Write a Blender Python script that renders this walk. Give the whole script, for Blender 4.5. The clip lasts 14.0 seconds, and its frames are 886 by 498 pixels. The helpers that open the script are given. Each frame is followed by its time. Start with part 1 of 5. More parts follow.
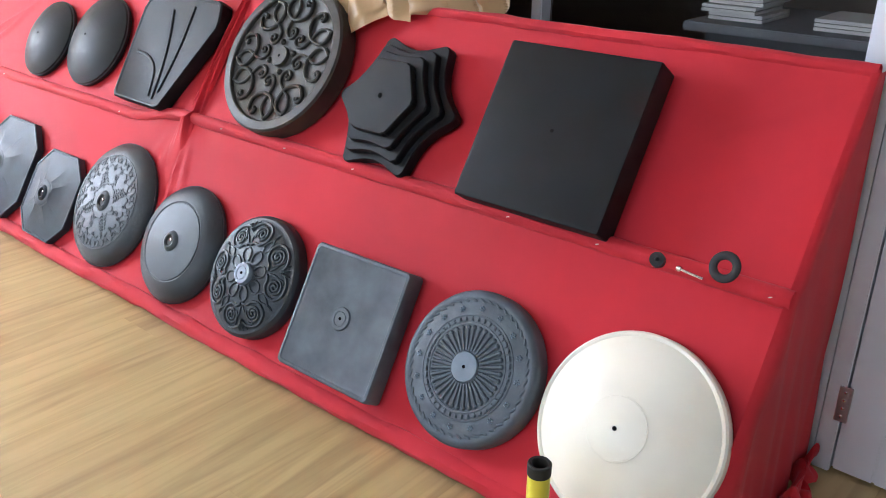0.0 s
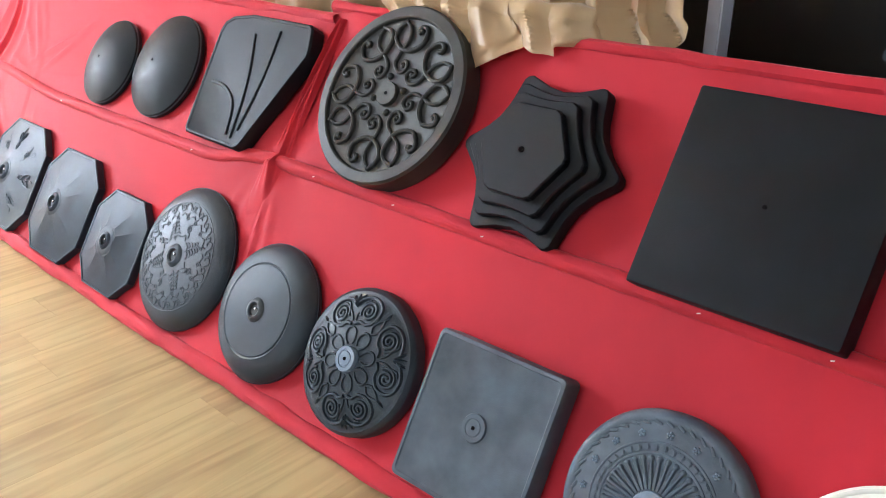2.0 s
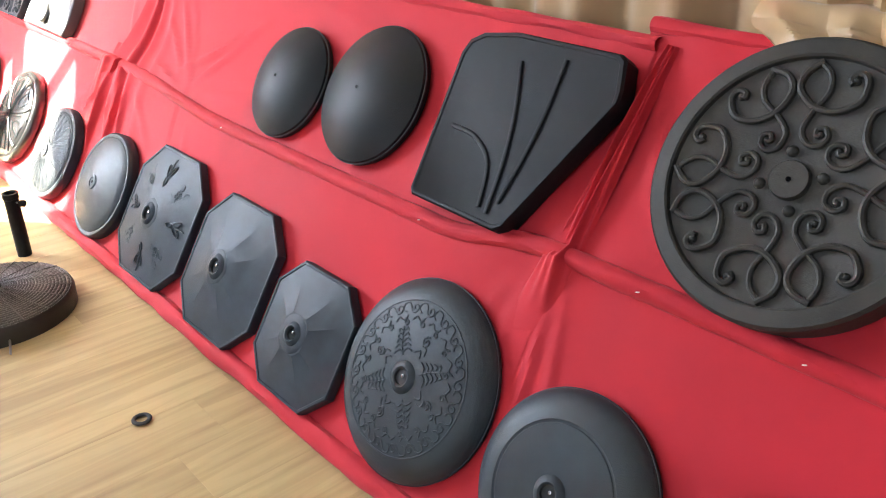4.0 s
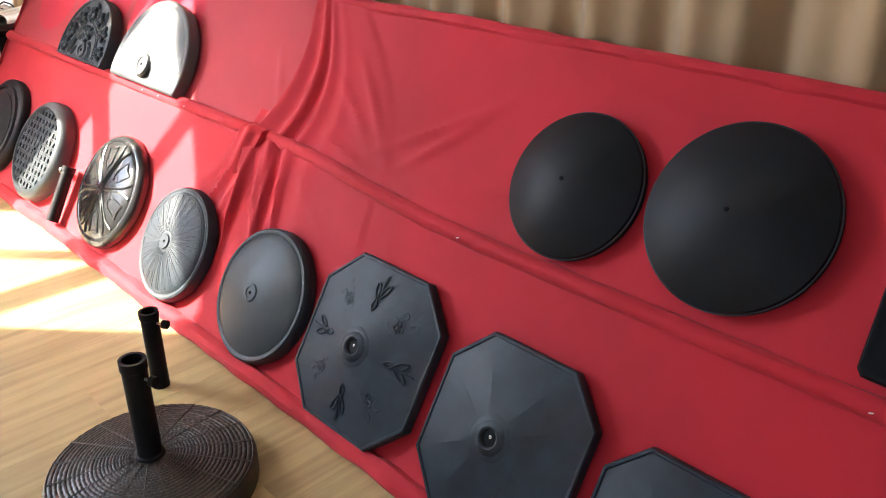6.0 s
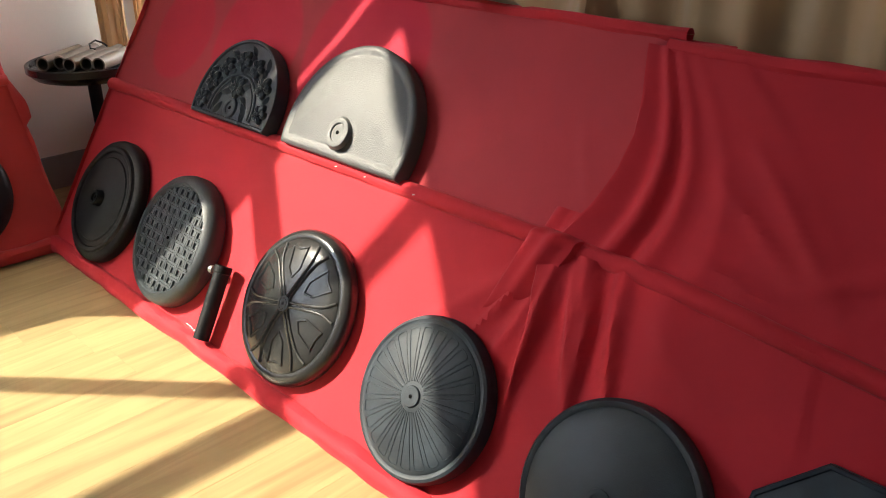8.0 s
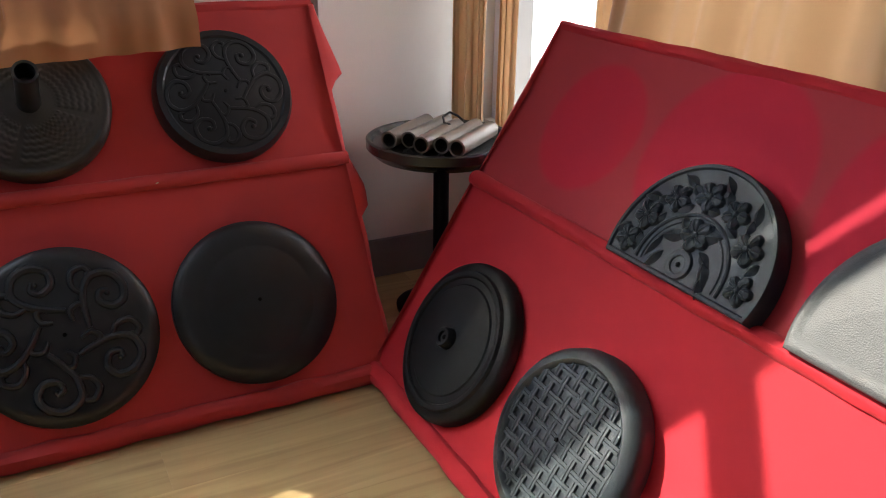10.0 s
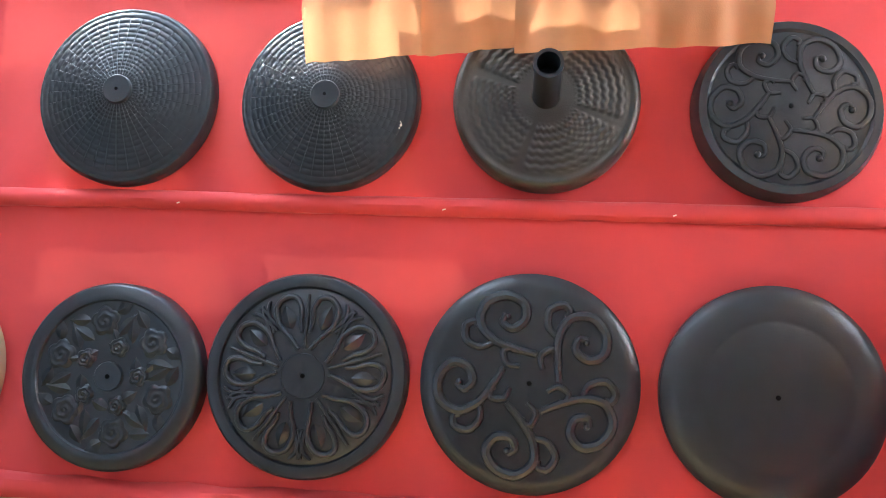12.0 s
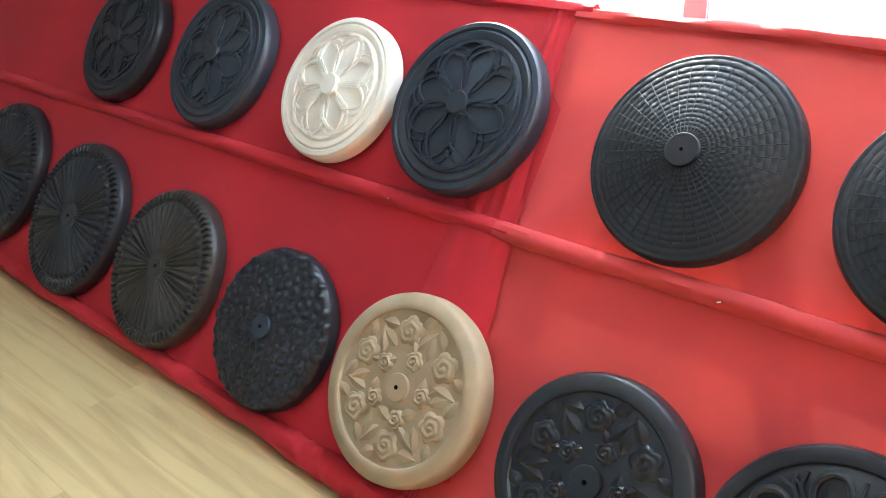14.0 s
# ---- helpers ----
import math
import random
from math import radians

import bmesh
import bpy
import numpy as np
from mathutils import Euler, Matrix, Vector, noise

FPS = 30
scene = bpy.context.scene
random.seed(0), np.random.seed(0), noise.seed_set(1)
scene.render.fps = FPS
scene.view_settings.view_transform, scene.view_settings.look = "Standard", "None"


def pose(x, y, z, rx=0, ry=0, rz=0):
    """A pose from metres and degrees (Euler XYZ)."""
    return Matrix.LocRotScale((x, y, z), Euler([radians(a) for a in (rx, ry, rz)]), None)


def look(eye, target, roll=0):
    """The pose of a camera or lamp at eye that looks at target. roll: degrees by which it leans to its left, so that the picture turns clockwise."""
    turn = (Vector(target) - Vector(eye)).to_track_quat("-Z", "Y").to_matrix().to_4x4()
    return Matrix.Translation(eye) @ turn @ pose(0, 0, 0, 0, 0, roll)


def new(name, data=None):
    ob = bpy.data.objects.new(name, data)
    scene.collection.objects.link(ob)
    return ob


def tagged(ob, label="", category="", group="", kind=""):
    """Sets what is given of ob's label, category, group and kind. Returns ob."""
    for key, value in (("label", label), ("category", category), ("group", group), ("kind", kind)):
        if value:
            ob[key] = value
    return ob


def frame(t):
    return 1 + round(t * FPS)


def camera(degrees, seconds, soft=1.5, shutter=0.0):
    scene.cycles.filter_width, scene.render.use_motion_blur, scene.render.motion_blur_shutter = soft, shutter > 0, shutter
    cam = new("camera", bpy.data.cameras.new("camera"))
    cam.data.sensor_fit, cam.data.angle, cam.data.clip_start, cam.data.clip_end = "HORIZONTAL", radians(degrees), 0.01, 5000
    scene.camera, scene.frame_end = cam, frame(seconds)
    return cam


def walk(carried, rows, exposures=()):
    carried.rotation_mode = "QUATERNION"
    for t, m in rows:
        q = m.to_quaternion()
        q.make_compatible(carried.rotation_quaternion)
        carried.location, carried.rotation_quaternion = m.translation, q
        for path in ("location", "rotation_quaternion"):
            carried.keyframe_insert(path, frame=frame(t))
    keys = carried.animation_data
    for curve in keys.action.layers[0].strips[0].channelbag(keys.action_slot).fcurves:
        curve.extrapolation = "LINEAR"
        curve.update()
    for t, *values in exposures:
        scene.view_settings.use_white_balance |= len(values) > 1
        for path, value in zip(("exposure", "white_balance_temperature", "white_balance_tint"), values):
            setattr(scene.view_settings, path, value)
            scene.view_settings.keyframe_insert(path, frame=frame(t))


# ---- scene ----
cam = camera(55.0, 14.0, soft=1.0)
PATH = [
    (0, (6.991, -1.333, 1.336), (5.793, 0.058, 0.541), 0.7),
    (0.5, (6.962, -1.323, 1.346), (5.770, 0.072, 0.549), 0.7),
    (1, (6.816, -1.330, 1.363), (5.636, 0.073, 0.565), -0.5),
    (1.5, (6.667, -1.256, 1.342), (5.460, 0.133, 0.559), -0.8),
    (2, (6.479, -1.135, 1.351), (5.215, 0.190, 0.546), -0.1),
    (2.5, (6.242, -1.066, 1.341), (4.942, 0.215, 0.521), -0.8),
    (3, (5.987, -1.009, 1.338), (4.671, 0.245, 0.504), -1.6),
    (3.2, (5.880, -0.963, 1.330), (4.535, 0.257, 0.492), -1.6),
    (5.3, (4.781, -0.900, 1.363), (3.423, 0.267, 0.472), -0.3),
    (5.5, (4.671, -0.946, 1.360), (3.328, 0.238, 0.470), -0.1),
    (6, (4.393, -1.059, 1.382), (3.085, 0.184, 0.519), -0.5),
    (6.5, (4.134, -1.029, 1.377), (2.795, 0.196, 0.535), -1.0),
    (7, (3.811, -1.044, 1.376), (2.505, 0.219, 0.538), -0.7),
    (7.2, (3.673, -1.084, 1.363), (2.394, 0.219, 0.546), -0.3),
    (9.3, (2.472, -0.880, 1.295), (0.956, 0.144, 0.487), -1.3),
    (9.5, (2.352, -0.860, 1.319), (0.792, 0.108, 0.525), -0.9),
    (10, (2.078, -0.893, 1.323), (0.439, -0.040, 0.558), 0.7),
    (10.5, (1.834, -0.909, 1.345), (0.129, -0.236, 0.544), 0.3),
    (11, (1.638, -0.792, 1.340), (-0.155, -0.484, 0.509), -0.5),
    (11.5, (1.535, -0.787, 1.323), (-0.277, -0.713, 0.481), -0.0),
    (12, (1.461, -0.870, 1.286), (-0.346, -1.072, 0.452), -0.9),
    (12.5, (1.403, -0.992, 1.293), (-0.363, -1.410, 0.454), -1.5),
    (13, (1.347, -1.070, 1.293), (-0.335, -1.756, 0.456), -2.4),
    (13.5, (1.239, -1.082, 1.276), (-0.316, -2.043, 0.466), -1.9),
    (14, (1.080, -1.111, 1.301), (-0.272, -2.346, 0.496), -1.1),
]
walk(cam, [(t, look(eye, target, roll)) for t, eye, target, roll in PATH],
     exposures=[(0.0, 4.1, 5950, 12), (2.5, 4.1, 6000, 10), (4.2, 3.65, 6000, 11), (5.5, 2.85, 5950, 12), (6.5, 2.4, 6000, 12), (7.2, 1.75, 6100, 11), (9.3, 0.65, 6250, 9),
                (10.0, 0.85, 5800, 11), (10.5, 1.6, 5250, 11), (11.0, 2.05, 5000, 11), (11.5, 2.25, 5000, 10), (12.0, 3.05, 5250, 6), (12.5, 3.25, 5400, 4), (13.0, 3.15, 5400, 4), (13.5, 3.25, 5400, 4), (14.0, 2.75, 5600, 3)])

# ---- world, sun and window light ----
SUN = Vector((1.0, 0.9, -1.05)).normalized()
world = bpy.data.worlds.new("sky")
scene.world = world
world.use_nodes = True
wn = world.node_tree
sky = wn.nodes.new("ShaderNodeTexSky")
sky.sky_type = 'NISHITA'
sky.sun_disc = False
sky.sun_elevation = math.asin(-SUN.z)
sky.sun_rotation = math.atan2(-SUN.x, -SUN.y)
wn.nodes["Background"].inputs["Strength"].default_value = 0.075
wn.links.new(sky.outputs[0], wn.nodes["Background"].inputs["Color"])
sun = new("sun", bpy.data.lights.new("sun", 'SUN'))
sun.data.energy = 5.0
sun.data.angle = radians(0.5)
sun.data.color = (1.0, 0.88, 0.66)
sun.matrix_world = look((0, 0, 6), Vector((0, 0, 6)) + SUN)


def window_light(name, centre, target, sx, sy, power, color):
    lamp = new(name, bpy.data.lights.new(name, 'AREA'))
    lamp.data.shape, lamp.data.size, lamp.data.size_y = 'RECTANGLE', sx, sy
    lamp.data.energy, lamp.data.color = power, color
    lamp.matrix_world = look(centre, target)
    return lamp


window_light("south_window_light", (5.5, -5.38, 1.9), (5.9, 0.0, 0.5), 3.4, 1.8, 6.5, (0.76, 0.88, 1.0))
window_light("west_window_light", (-0.74, -2.04, 2.1), (3.0, -2.04, 1.6), 1.3, 2.2, 19, (0.80, 0.90, 1.0))


# ---- materials ----
def material(name, color, rough=0.6, metal=0.0, vary=0.12, scale=8.0, bump=0.15, bump_scale=120.0, spec=0.5, random_vary=0.0):
    m = bpy.data.materials.new(name)
    m.use_nodes = True
    t = m.node_tree
    b = t.nodes["Principled BSDF"]
    b.inputs["Roughness"].default_value, b.inputs["Metallic"].default_value = rough, metal
    b.inputs["Specular IOR Level"].default_value = spec
    co = t.nodes.new("ShaderNodeTexCoord")
    n1 = t.nodes.new("ShaderNodeTexNoise")
    n1.inputs["Scale"].default_value, n1.inputs["Detail"].default_value = scale, 6
    t.links.new(co.outputs["Object"], n1.inputs["Vector"])
    ramp = t.nodes.new("ShaderNodeMapRange")
    ramp.inputs["From Min"].default_value, ramp.inputs["From Max"].default_value = 0.3, 0.7
    ramp.inputs["To Min"].default_value, ramp.inputs["To Max"].default_value = 1 - vary, 1 + vary
    t.links.new(n1.outputs["Fac"], ramp.inputs["Value"])
    hsv = t.nodes.new("ShaderNodeHueSaturation")
    hsv.inputs["Color"].default_value = (*color, 1)
    t.links.new(ramp.outputs[0], hsv.inputs["Value"])
    out = hsv
    if random_vary:
        info = t.nodes.new("ShaderNodeObjectInfo")
        r2 = t.nodes.new("ShaderNodeMapRange")
        r2.inputs["To Min"].default_value, r2.inputs["To Max"].default_value = 1 - random_vary, 1 + random_vary
        t.links.new(info.outputs["Random"], r2.inputs["Value"])
        out = t.nodes.new("ShaderNodeHueSaturation")
        t.links.new(hsv.outputs[0], out.inputs["Color"])
        t.links.new(r2.outputs[0], out.inputs["Value"])
    t.links.new(out.outputs[0], b.inputs["Base Color"])
    rr = t.nodes.new("ShaderNodeMapRange")
    rr.inputs["To Min"].default_value, rr.inputs["To Max"].default_value = max(0.03, rough - 0.08), min(1, rough + 0.08)
    t.links.new(n1.outputs["Fac"], rr.inputs["Value"])
    t.links.new(rr.outputs[0], b.inputs["Roughness"])
    if bump:
        n2 = t.nodes.new("ShaderNodeTexNoise")
        n2.inputs["Scale"].default_value, n2.inputs["Detail"].default_value = bump_scale, 3
        t.links.new(co.outputs["Object"], n2.inputs["Vector"])
        bp = t.nodes.new("ShaderNodeBump")
        bp.inputs["Strength"].default_value, bp.inputs["Distance"].default_value = bump, 0.004
        t.links.new(n2.outputs["Fac"], bp.inputs["Height"])
        t.links.new(bp.outputs[0], b.inputs["Normal"])
    return m


def cloth_material(name, color, through_color, share, rough=0.75, bump_scale=900.0, sheen=0.2):
    m = material(name, color, rough, 0, 0.13, 2.2, 0.10, bump_scale, 0.25)
    t = m.node_tree
    b = t.nodes["Principled BSDF"]
    b.inputs["Sheen Weight"].default_value = sheen
    tr = t.nodes.new("ShaderNodeBsdfTranslucent")
    tr.inputs["Color"].default_value = (*through_color, 1)
    mix = t.nodes.new("ShaderNodeMixShader")
    mix.inputs[0].default_value = share
    t.links.new(b.outputs[0], mix.inputs[1])
    t.links.new(tr.outputs[0], mix.inputs[2])
    t.links.new(mix.outputs[0], t.nodes["Material Output"].inputs["Surface"])
    return m


def wood_floor_material():
    m = bpy.data.materials.new("oak_laminate")
    m.use_nodes = True
    t = m.node_tree
    b = t.nodes["Principled BSDF"]
    co, info = t.nodes.new("ShaderNodeTexCoord"), t.nodes.new("ShaderNodeObjectInfo")
    mp = t.nodes.new("ShaderNodeMapping")
    mp.inputs["Scale"].default_value = (8.5, 0.55, 4.0)
    add = t.nodes.new("ShaderNodeVectorMath")
    mul = t.nodes.new("ShaderNodeVectorMath")
    mul.operation = 'SCALE'
    mul.inputs[0].default_value = (37.0, 19.0, 5.0)
    t.links.new(info.outputs["Random"], mul.inputs["Scale"])
    t.links.new(co.outputs["Object"], add.inputs[0])
    t.links.new(mul.outputs[0], add.inputs[1])
    t.links.new(add.outputs[0], mp.inputs["Vector"])
    n = t.nodes.new("ShaderNodeTexNoise")
    n.inputs["Scale"].default_value, n.inputs["Detail"].default_value, n.inputs["Distortion"].default_value = 2.4, 9, 1.1
    t.links.new(mp.outputs[0], n.inputs["Vector"])
    cr = t.nodes.new("ShaderNodeValToRGB")
    cr.color_ramp.elements[0].position, cr.color_ramp.elements[0].color = 0.28, (0.37, 0.262, 0.122, 1)
    cr.color_ramp.elements[1].position, cr.color_ramp.elements[1].color = 0.60, (0.53, 0.40, 0.192, 1)
    t.links.new(n.outputs["Fac"], cr.inputs[0])
    r2 = t.nodes.new("ShaderNodeMapRange")
    r2.inputs["To Min"].default_value, r2.inputs["To Max"].default_value = 0.95, 1.05
    t.links.new(info.outputs["Random"], r2.inputs["Value"])
    hs = t.nodes.new("ShaderNodeHueSaturation")
    t.links.new(cr.outputs[0], hs.inputs["Color"])
    t.links.new(r2.outputs[0], hs.inputs["Value"])
    t.links.new(hs.outputs[0], b.inputs["Base Color"])
    b.inputs["Roughness"].default_value = 0.42
    bp = t.nodes.new("ShaderNodeBump")
    bp.inputs["Strength"].default_value, bp.inputs["Distance"].default_value = 0.15, 0.001
    t.links.new(n.outputs["Fac"], bp.inputs["Height"])
    t.links.new(bp.outputs[0], b.inputs["Normal"])
    return m


RED = cloth_material("red_cloth", (0.56, 0.022, 0.036), (0.75, 0.09, 0.08), 0.045, 0.72, 900.0, 0.08)
SATIN = cloth_material("gold_satin", (0.56, 0.39, 0.215), (0.72, 0.42, 0.20), 0.22, 0.32, 300.0, 0.3)
# Paler orange red: the drape's own tone plus painted-in glow of sun behind it.
RED_BACKLIT = cloth_material("pale_red_cloth_with_backlight", (0.60, 0.060, 0.060), (0.80, 0.16, 0.11), 0.06, 0.72, 900.0, 0.10)
ORANGE = cloth_material("orange_satin", (0.45, 0.22, 0.10), (0.80, 0.40, 0.20), 0.12, 0.45, 300.0, 0.3)
OAK = wood_floor_material()


def unfaded_rounds(m, rounds):
    """Less faded round patches where discs once stood: (x, z, radius) on the upper tier."""
    t = m.node_tree
    b = t.nodes["Principled BSDF"]
    src = b.inputs["Base Color"].links[0].from_socket
    co = t.nodes.new("ShaderNodeTexCoord")
    total = None
    for x, z, r in rounds:
        sub = t.nodes.new("ShaderNodeVectorMath")
        sub.operation = 'SUBTRACT'
        sub.inputs[1].default_value = (x, 0, z)
        t.links.new(co.outputs["Object"], sub.inputs[0])
        mul = t.nodes.new("ShaderNodeVectorMath")
        mul.operation = 'MULTIPLY'
        mul.inputs[1].default_value = (1, 0, 1.187)
        t.links.new(sub.outputs[0], mul.inputs[0])
        ln = t.nodes.new("ShaderNodeVectorMath")
        ln.operation = 'LENGTH'
        t.links.new(mul.outputs[0], ln.inputs[0])
        mr = t.nodes.new("ShaderNodeMapRange")
        mr.interpolation_type = 'SMOOTHSTEP'
        mr.inputs["From Min"].default_value, mr.inputs["From Max"].default_value = r - .012, r + .012
        mr.inputs["To Min"].default_value, mr.inputs["To Max"].default_value = 1.0, 0.0
        t.links.new(ln.outputs["Value"], mr.inputs["Value"])
        if total is None:
            total = mr.outputs[0]
        else:
            mx = t.nodes.new("ShaderNodeMath")
            mx.operation = 'MAXIMUM'
            t.links.new(total, mx.inputs[0])
            t.links.new(mr.outputs[0], mx.inputs[1])
            total = mx.outputs[0]
    mix = t.nodes.new("ShaderNodeMixRGB")
    mix.inputs["Color2"].default_value = (0.62, 0.010, 0.045, 1)
    fac = t.nodes.new("ShaderNodeMath")
    fac.operation = 'MULTIPLY'
    fac.inputs[1].default_value = 0.85
    t.links.new(total, fac.inputs[0])
    t.links.new(fac.outputs[0], mix.inputs["Fac"])
    t.links.new(src, mix.inputs["Color1"])
    t.links.new(mix.outputs[0], b.inputs["Base Color"])
    return m


RED_MARKED = unfaded_rounds(cloth_material("sun_faded_red_cloth", (0.50, 0.042, 0.056), (0.75, 0.09, 0.08), 0.07, 0.7, 900.0, 0.10), ((0.36, 0.785, 0.175), (0.80, 0.80, 0.225), (1.32, 0.815, 0.255)))
BLACK = material("black_resin", (0.006, 0.007, 0.009), 0.50, 0, 0.25, 10, 0.12, 400, 0.22)
GREY = material("grey_resin", (0.085, 0.108, 0.126), 0.55, 0, 0.2, 9, 0.14, 350, 0.35)
SLATE = material("slate_resin", (0.025, 0.034, 0.042), 0.46, 0, 0.25, 9, 0.12, 350, 0.4)
BRONZE = material("bronze_resin", (0.046, 0.043, 0.038), 0.52, 0.1, 0.2, 12, 0.12, 350, 0.35)
WHITE = material("cream_enamel", (0.87, 0.83, 0.72), 0.35, 0, 0.04, 5, 0.05, 300)
BEIGE = material("sandstone_resin", (0.42, 0.335, 0.21), 0.65, 0, 0.10, 14, 0.2, 500)
FARWALL = material("grey_wall_paint", (0.30, 0.30, 0.31), 0.8, 0, 0.05, 3, 0.1, 200)
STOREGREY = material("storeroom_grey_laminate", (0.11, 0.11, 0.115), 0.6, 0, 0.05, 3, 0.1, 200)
WALL = material("white_wall_paint", (0.78, 0.75, 0.70), 0.8, 0, 0.03, 3, 0.1, 200)
SKIRT = material("grey_skirting", (0.22, 0.22, 0.23), 0.6, 0, 0.1, 6, 0.1, 200)
PVC = material("white_frame", (0.70, 0.70, 0.76), 0.4, 0, 0.04, 5, 0.05, 200)
STEEL = material("worn_steel", (0.45, 0.45, 0.45), 0.35, 0.9, 0.1, 20, 0.05, 300)
RUBBER = material("black_rubber", (0.02, 0.02, 0.02), 0.6, 0, 0.1, 20, 0.05, 300)
YELLOW = material("yellow_paint", (0.75, 0.68, 0.06), 0.4, 0, 0.05, 10, 0.05, 300)
BOARD = material("plywood_backing", (0.35, 0.25, 0.15), 0.8, 0, 0.15, 6, 0.1, 100)
CEIL = material("ceiling_paint", (0.75, 0.74, 0.71), 0.9, 0, 0.03, 3, 0.05, 100)
# Dark tone carries the storeroom's lack of light as well as its paint.
DARKROOM = material("storeroom_paint_with_dimness", (0.17, 0.14, 0.12), 0.8, 0, 0.1, 3, 0.05, 100)
GLASS = bpy.data.materials.new("window_glass")
GLASS.use_nodes = True
GLASS.node_tree.nodes["Principled BSDF"].inputs["Transmission Weight"].default_value = 1.0
GLASS.node_tree.nodes["Principled BSDF"].inputs["Roughness"].default_value = 0.02
GLASS.node_tree.nodes["Principled BSDF"].inputs["IOR"].default_value = 1.1


# ---- mesh helpers ----
def mesh_of(name, bm, mat, smooth=True):
    me = bpy.data.meshes.new(name)
    bm.to_mesh(me)
    bm.free()
    me.materials.append(mat)
    if smooth:
        me.polygons.foreach_set("use_smooth", [True] * len(me.polygons))
        me.set_sharp_from_angle(angle=radians(38))
    return me


def part(name, bm, mat, parent=None, label="", smooth=True):
    ob = new(name, mesh_of(name, bm, mat, smooth))
    if parent is not None:
        ob.parent = parent
    if label:
        tagged(ob, label)
    return ob


def box(bm, x0, x1, y0, y1, z0, z1, bevel=0.0):
    made = bmesh.ops.create_cube(bm, size=1.0)
    bmesh.ops.scale(bm, vec=(x1 - x0, y1 - y0, z1 - z0), verts=made["verts"])
    bmesh.ops.translate(bm, vec=((x0 + x1) / 2, (y0 + y1) / 2, (z0 + z1) / 2), verts=made["verts"])
    if bevel:
        edges = list({e for v in made["verts"] for e in v.link_edges})
        bmesh.ops.bevel(bm, geom=edges, offset=bevel, segments=2, affect='EDGES')
    return bm


def box_part(name, dims, mat, parent=None, bevel=0.0, label=""):
    return part(name, box(bmesh.new(), *dims, bevel), mat, parent, label, smooth=bevel > 0)


def sheet(bm, f, nu, nv, closed_u=False):
    """A grid of quads over f(u, v), u and v from 0 to 1."""
    cols = nu if closed_u else nu + 1
    vs = [[bm.verts.new(f(i / nu, j / nv)) for j in range(nv + 1)] for i in range(cols)]
    for i in range(nu):
        a, b = vs[i], vs[(i + 1) % cols]
        for j in range(nv):
            bm.faces.new((a[j], b[j], b[j + 1], a[j + 1]))
    return bm


def tube_path(bm, pts, radius, sides=8, flat=1.0, caps=True, taper=False):
    """A round rod along pts."""
    pts = [Vector(p) for p in pts]
    rings = []
    for i, p in enumerate(pts):
        d = (pts[min(i + 1, len(pts) - 1)] - pts[max(i - 1, 0)]).normalized()
        side = d.cross(Vector((0, 0, 1)))
        if side.length < 0.05:
            side = d.cross(Vector((0, 1, 0)))
        side.normalize()
        up = side.cross(d).normalized()
        rr = radius
        if taper:
            rr *= 0.35 + 0.65 * math.sin(math.pi * (0.15 + 0.7 * i / max(1, len(pts) - 1)))
        rings.append([bm.verts.new(p + side * math.cos(a) * rr + up * math.sin(a) * rr * flat)
                      for a in (2 * math.pi * k / sides for k in range(sides))])
    for a, b in zip(rings, rings[1:]):
        for k in range(sides):
            bm.faces.new((a[k], a[(k + 1) % sides], b[(k + 1) % sides], b[k]))
    if caps:
        bm.faces.new(list(reversed(rings[0])))
        bm.faces.new(rings[-1])
    return bm


def lathe(bm, profile, seg=64, m=None):
    """Turns (r, z) pairs about z."""
    rings = []
    for r, z in profile:
        if r < 1e-6:
            rings.append([bm.verts.new((0, 0, z))])
        else:
            rings.append([bm.verts.new((r * math.cos(a), r * math.sin(a), z)) for a in (2 * math.pi * k / seg for k in range(seg))])
    for a, b in zip(rings, rings[1:]):
        for k in range(seg):
            q = [a[k % len(a)], a[(k + 1) % len(a)], b[(k + 1) % len(b)], b[k % len(b)]]
            q = list(dict.fromkeys(q))
            if len(q) > 2:
                bm.faces.new(q)
    if m is not None:
        bmesh.ops.transform(bm, matrix=m, verts=[v for ring in rings for v in ring])
    return bm


# ---- room shell ----
WX, NY, SY, EX, HI = -0.66, 0.70, -5.5, 9.2, 3.6
wall_west = tagged(new("wall_west"), "white painted wall with a tall window over the red rack", "wall", kind="structure")
box_part("wall_panel", (WX - 0.15, WX, SY, -2.76, 0, HI), WALL, wall_west)
# Jamb carried south unseen behind the curtain, to keep stray sun off.
box_part("wall_panel", (WX - 0.15, WX, -0.90, NY + 0.2, 0, HI), WALL, wall_west)
box_part("wall_panel", (WX - 0.15, WX, -2.76, -0.90, 3.27, HI), WALL, wall_west)
box_part("wall_panel", (WX - 0.15, WX, -2.76, -1.42, 0, 0.90), WALL, wall_west)
# Raised sill hidden by the curtains, added to stop sun leaking under their hem.
box_part("wall_panel", (WX - 0.15, WX, -1.42, -0.90, 0, 1.25), WALL, wall_west)
box_part("wall_pier", (WX, WX + 0.03, 0.05, 0.50, 0, HI), WALL, wall_west)
wall_north = tagged(new("wall_north"), "white painted wall with a long window behind curtains", "wall", kind="structure")
box_part("wall_panel", (WX, 6.5, NY, NY + 0.15, 0, 0.55), WALL, wall_north)
box_part("wall_panel", (WX, 6.5, NY, NY + 0.15, 2.4, HI), WALL, wall_north)
box_part("wall_panel", (1.0, 4.3, NY, NY + 0.15, 0.55, 2.4), WALL, wall_north)
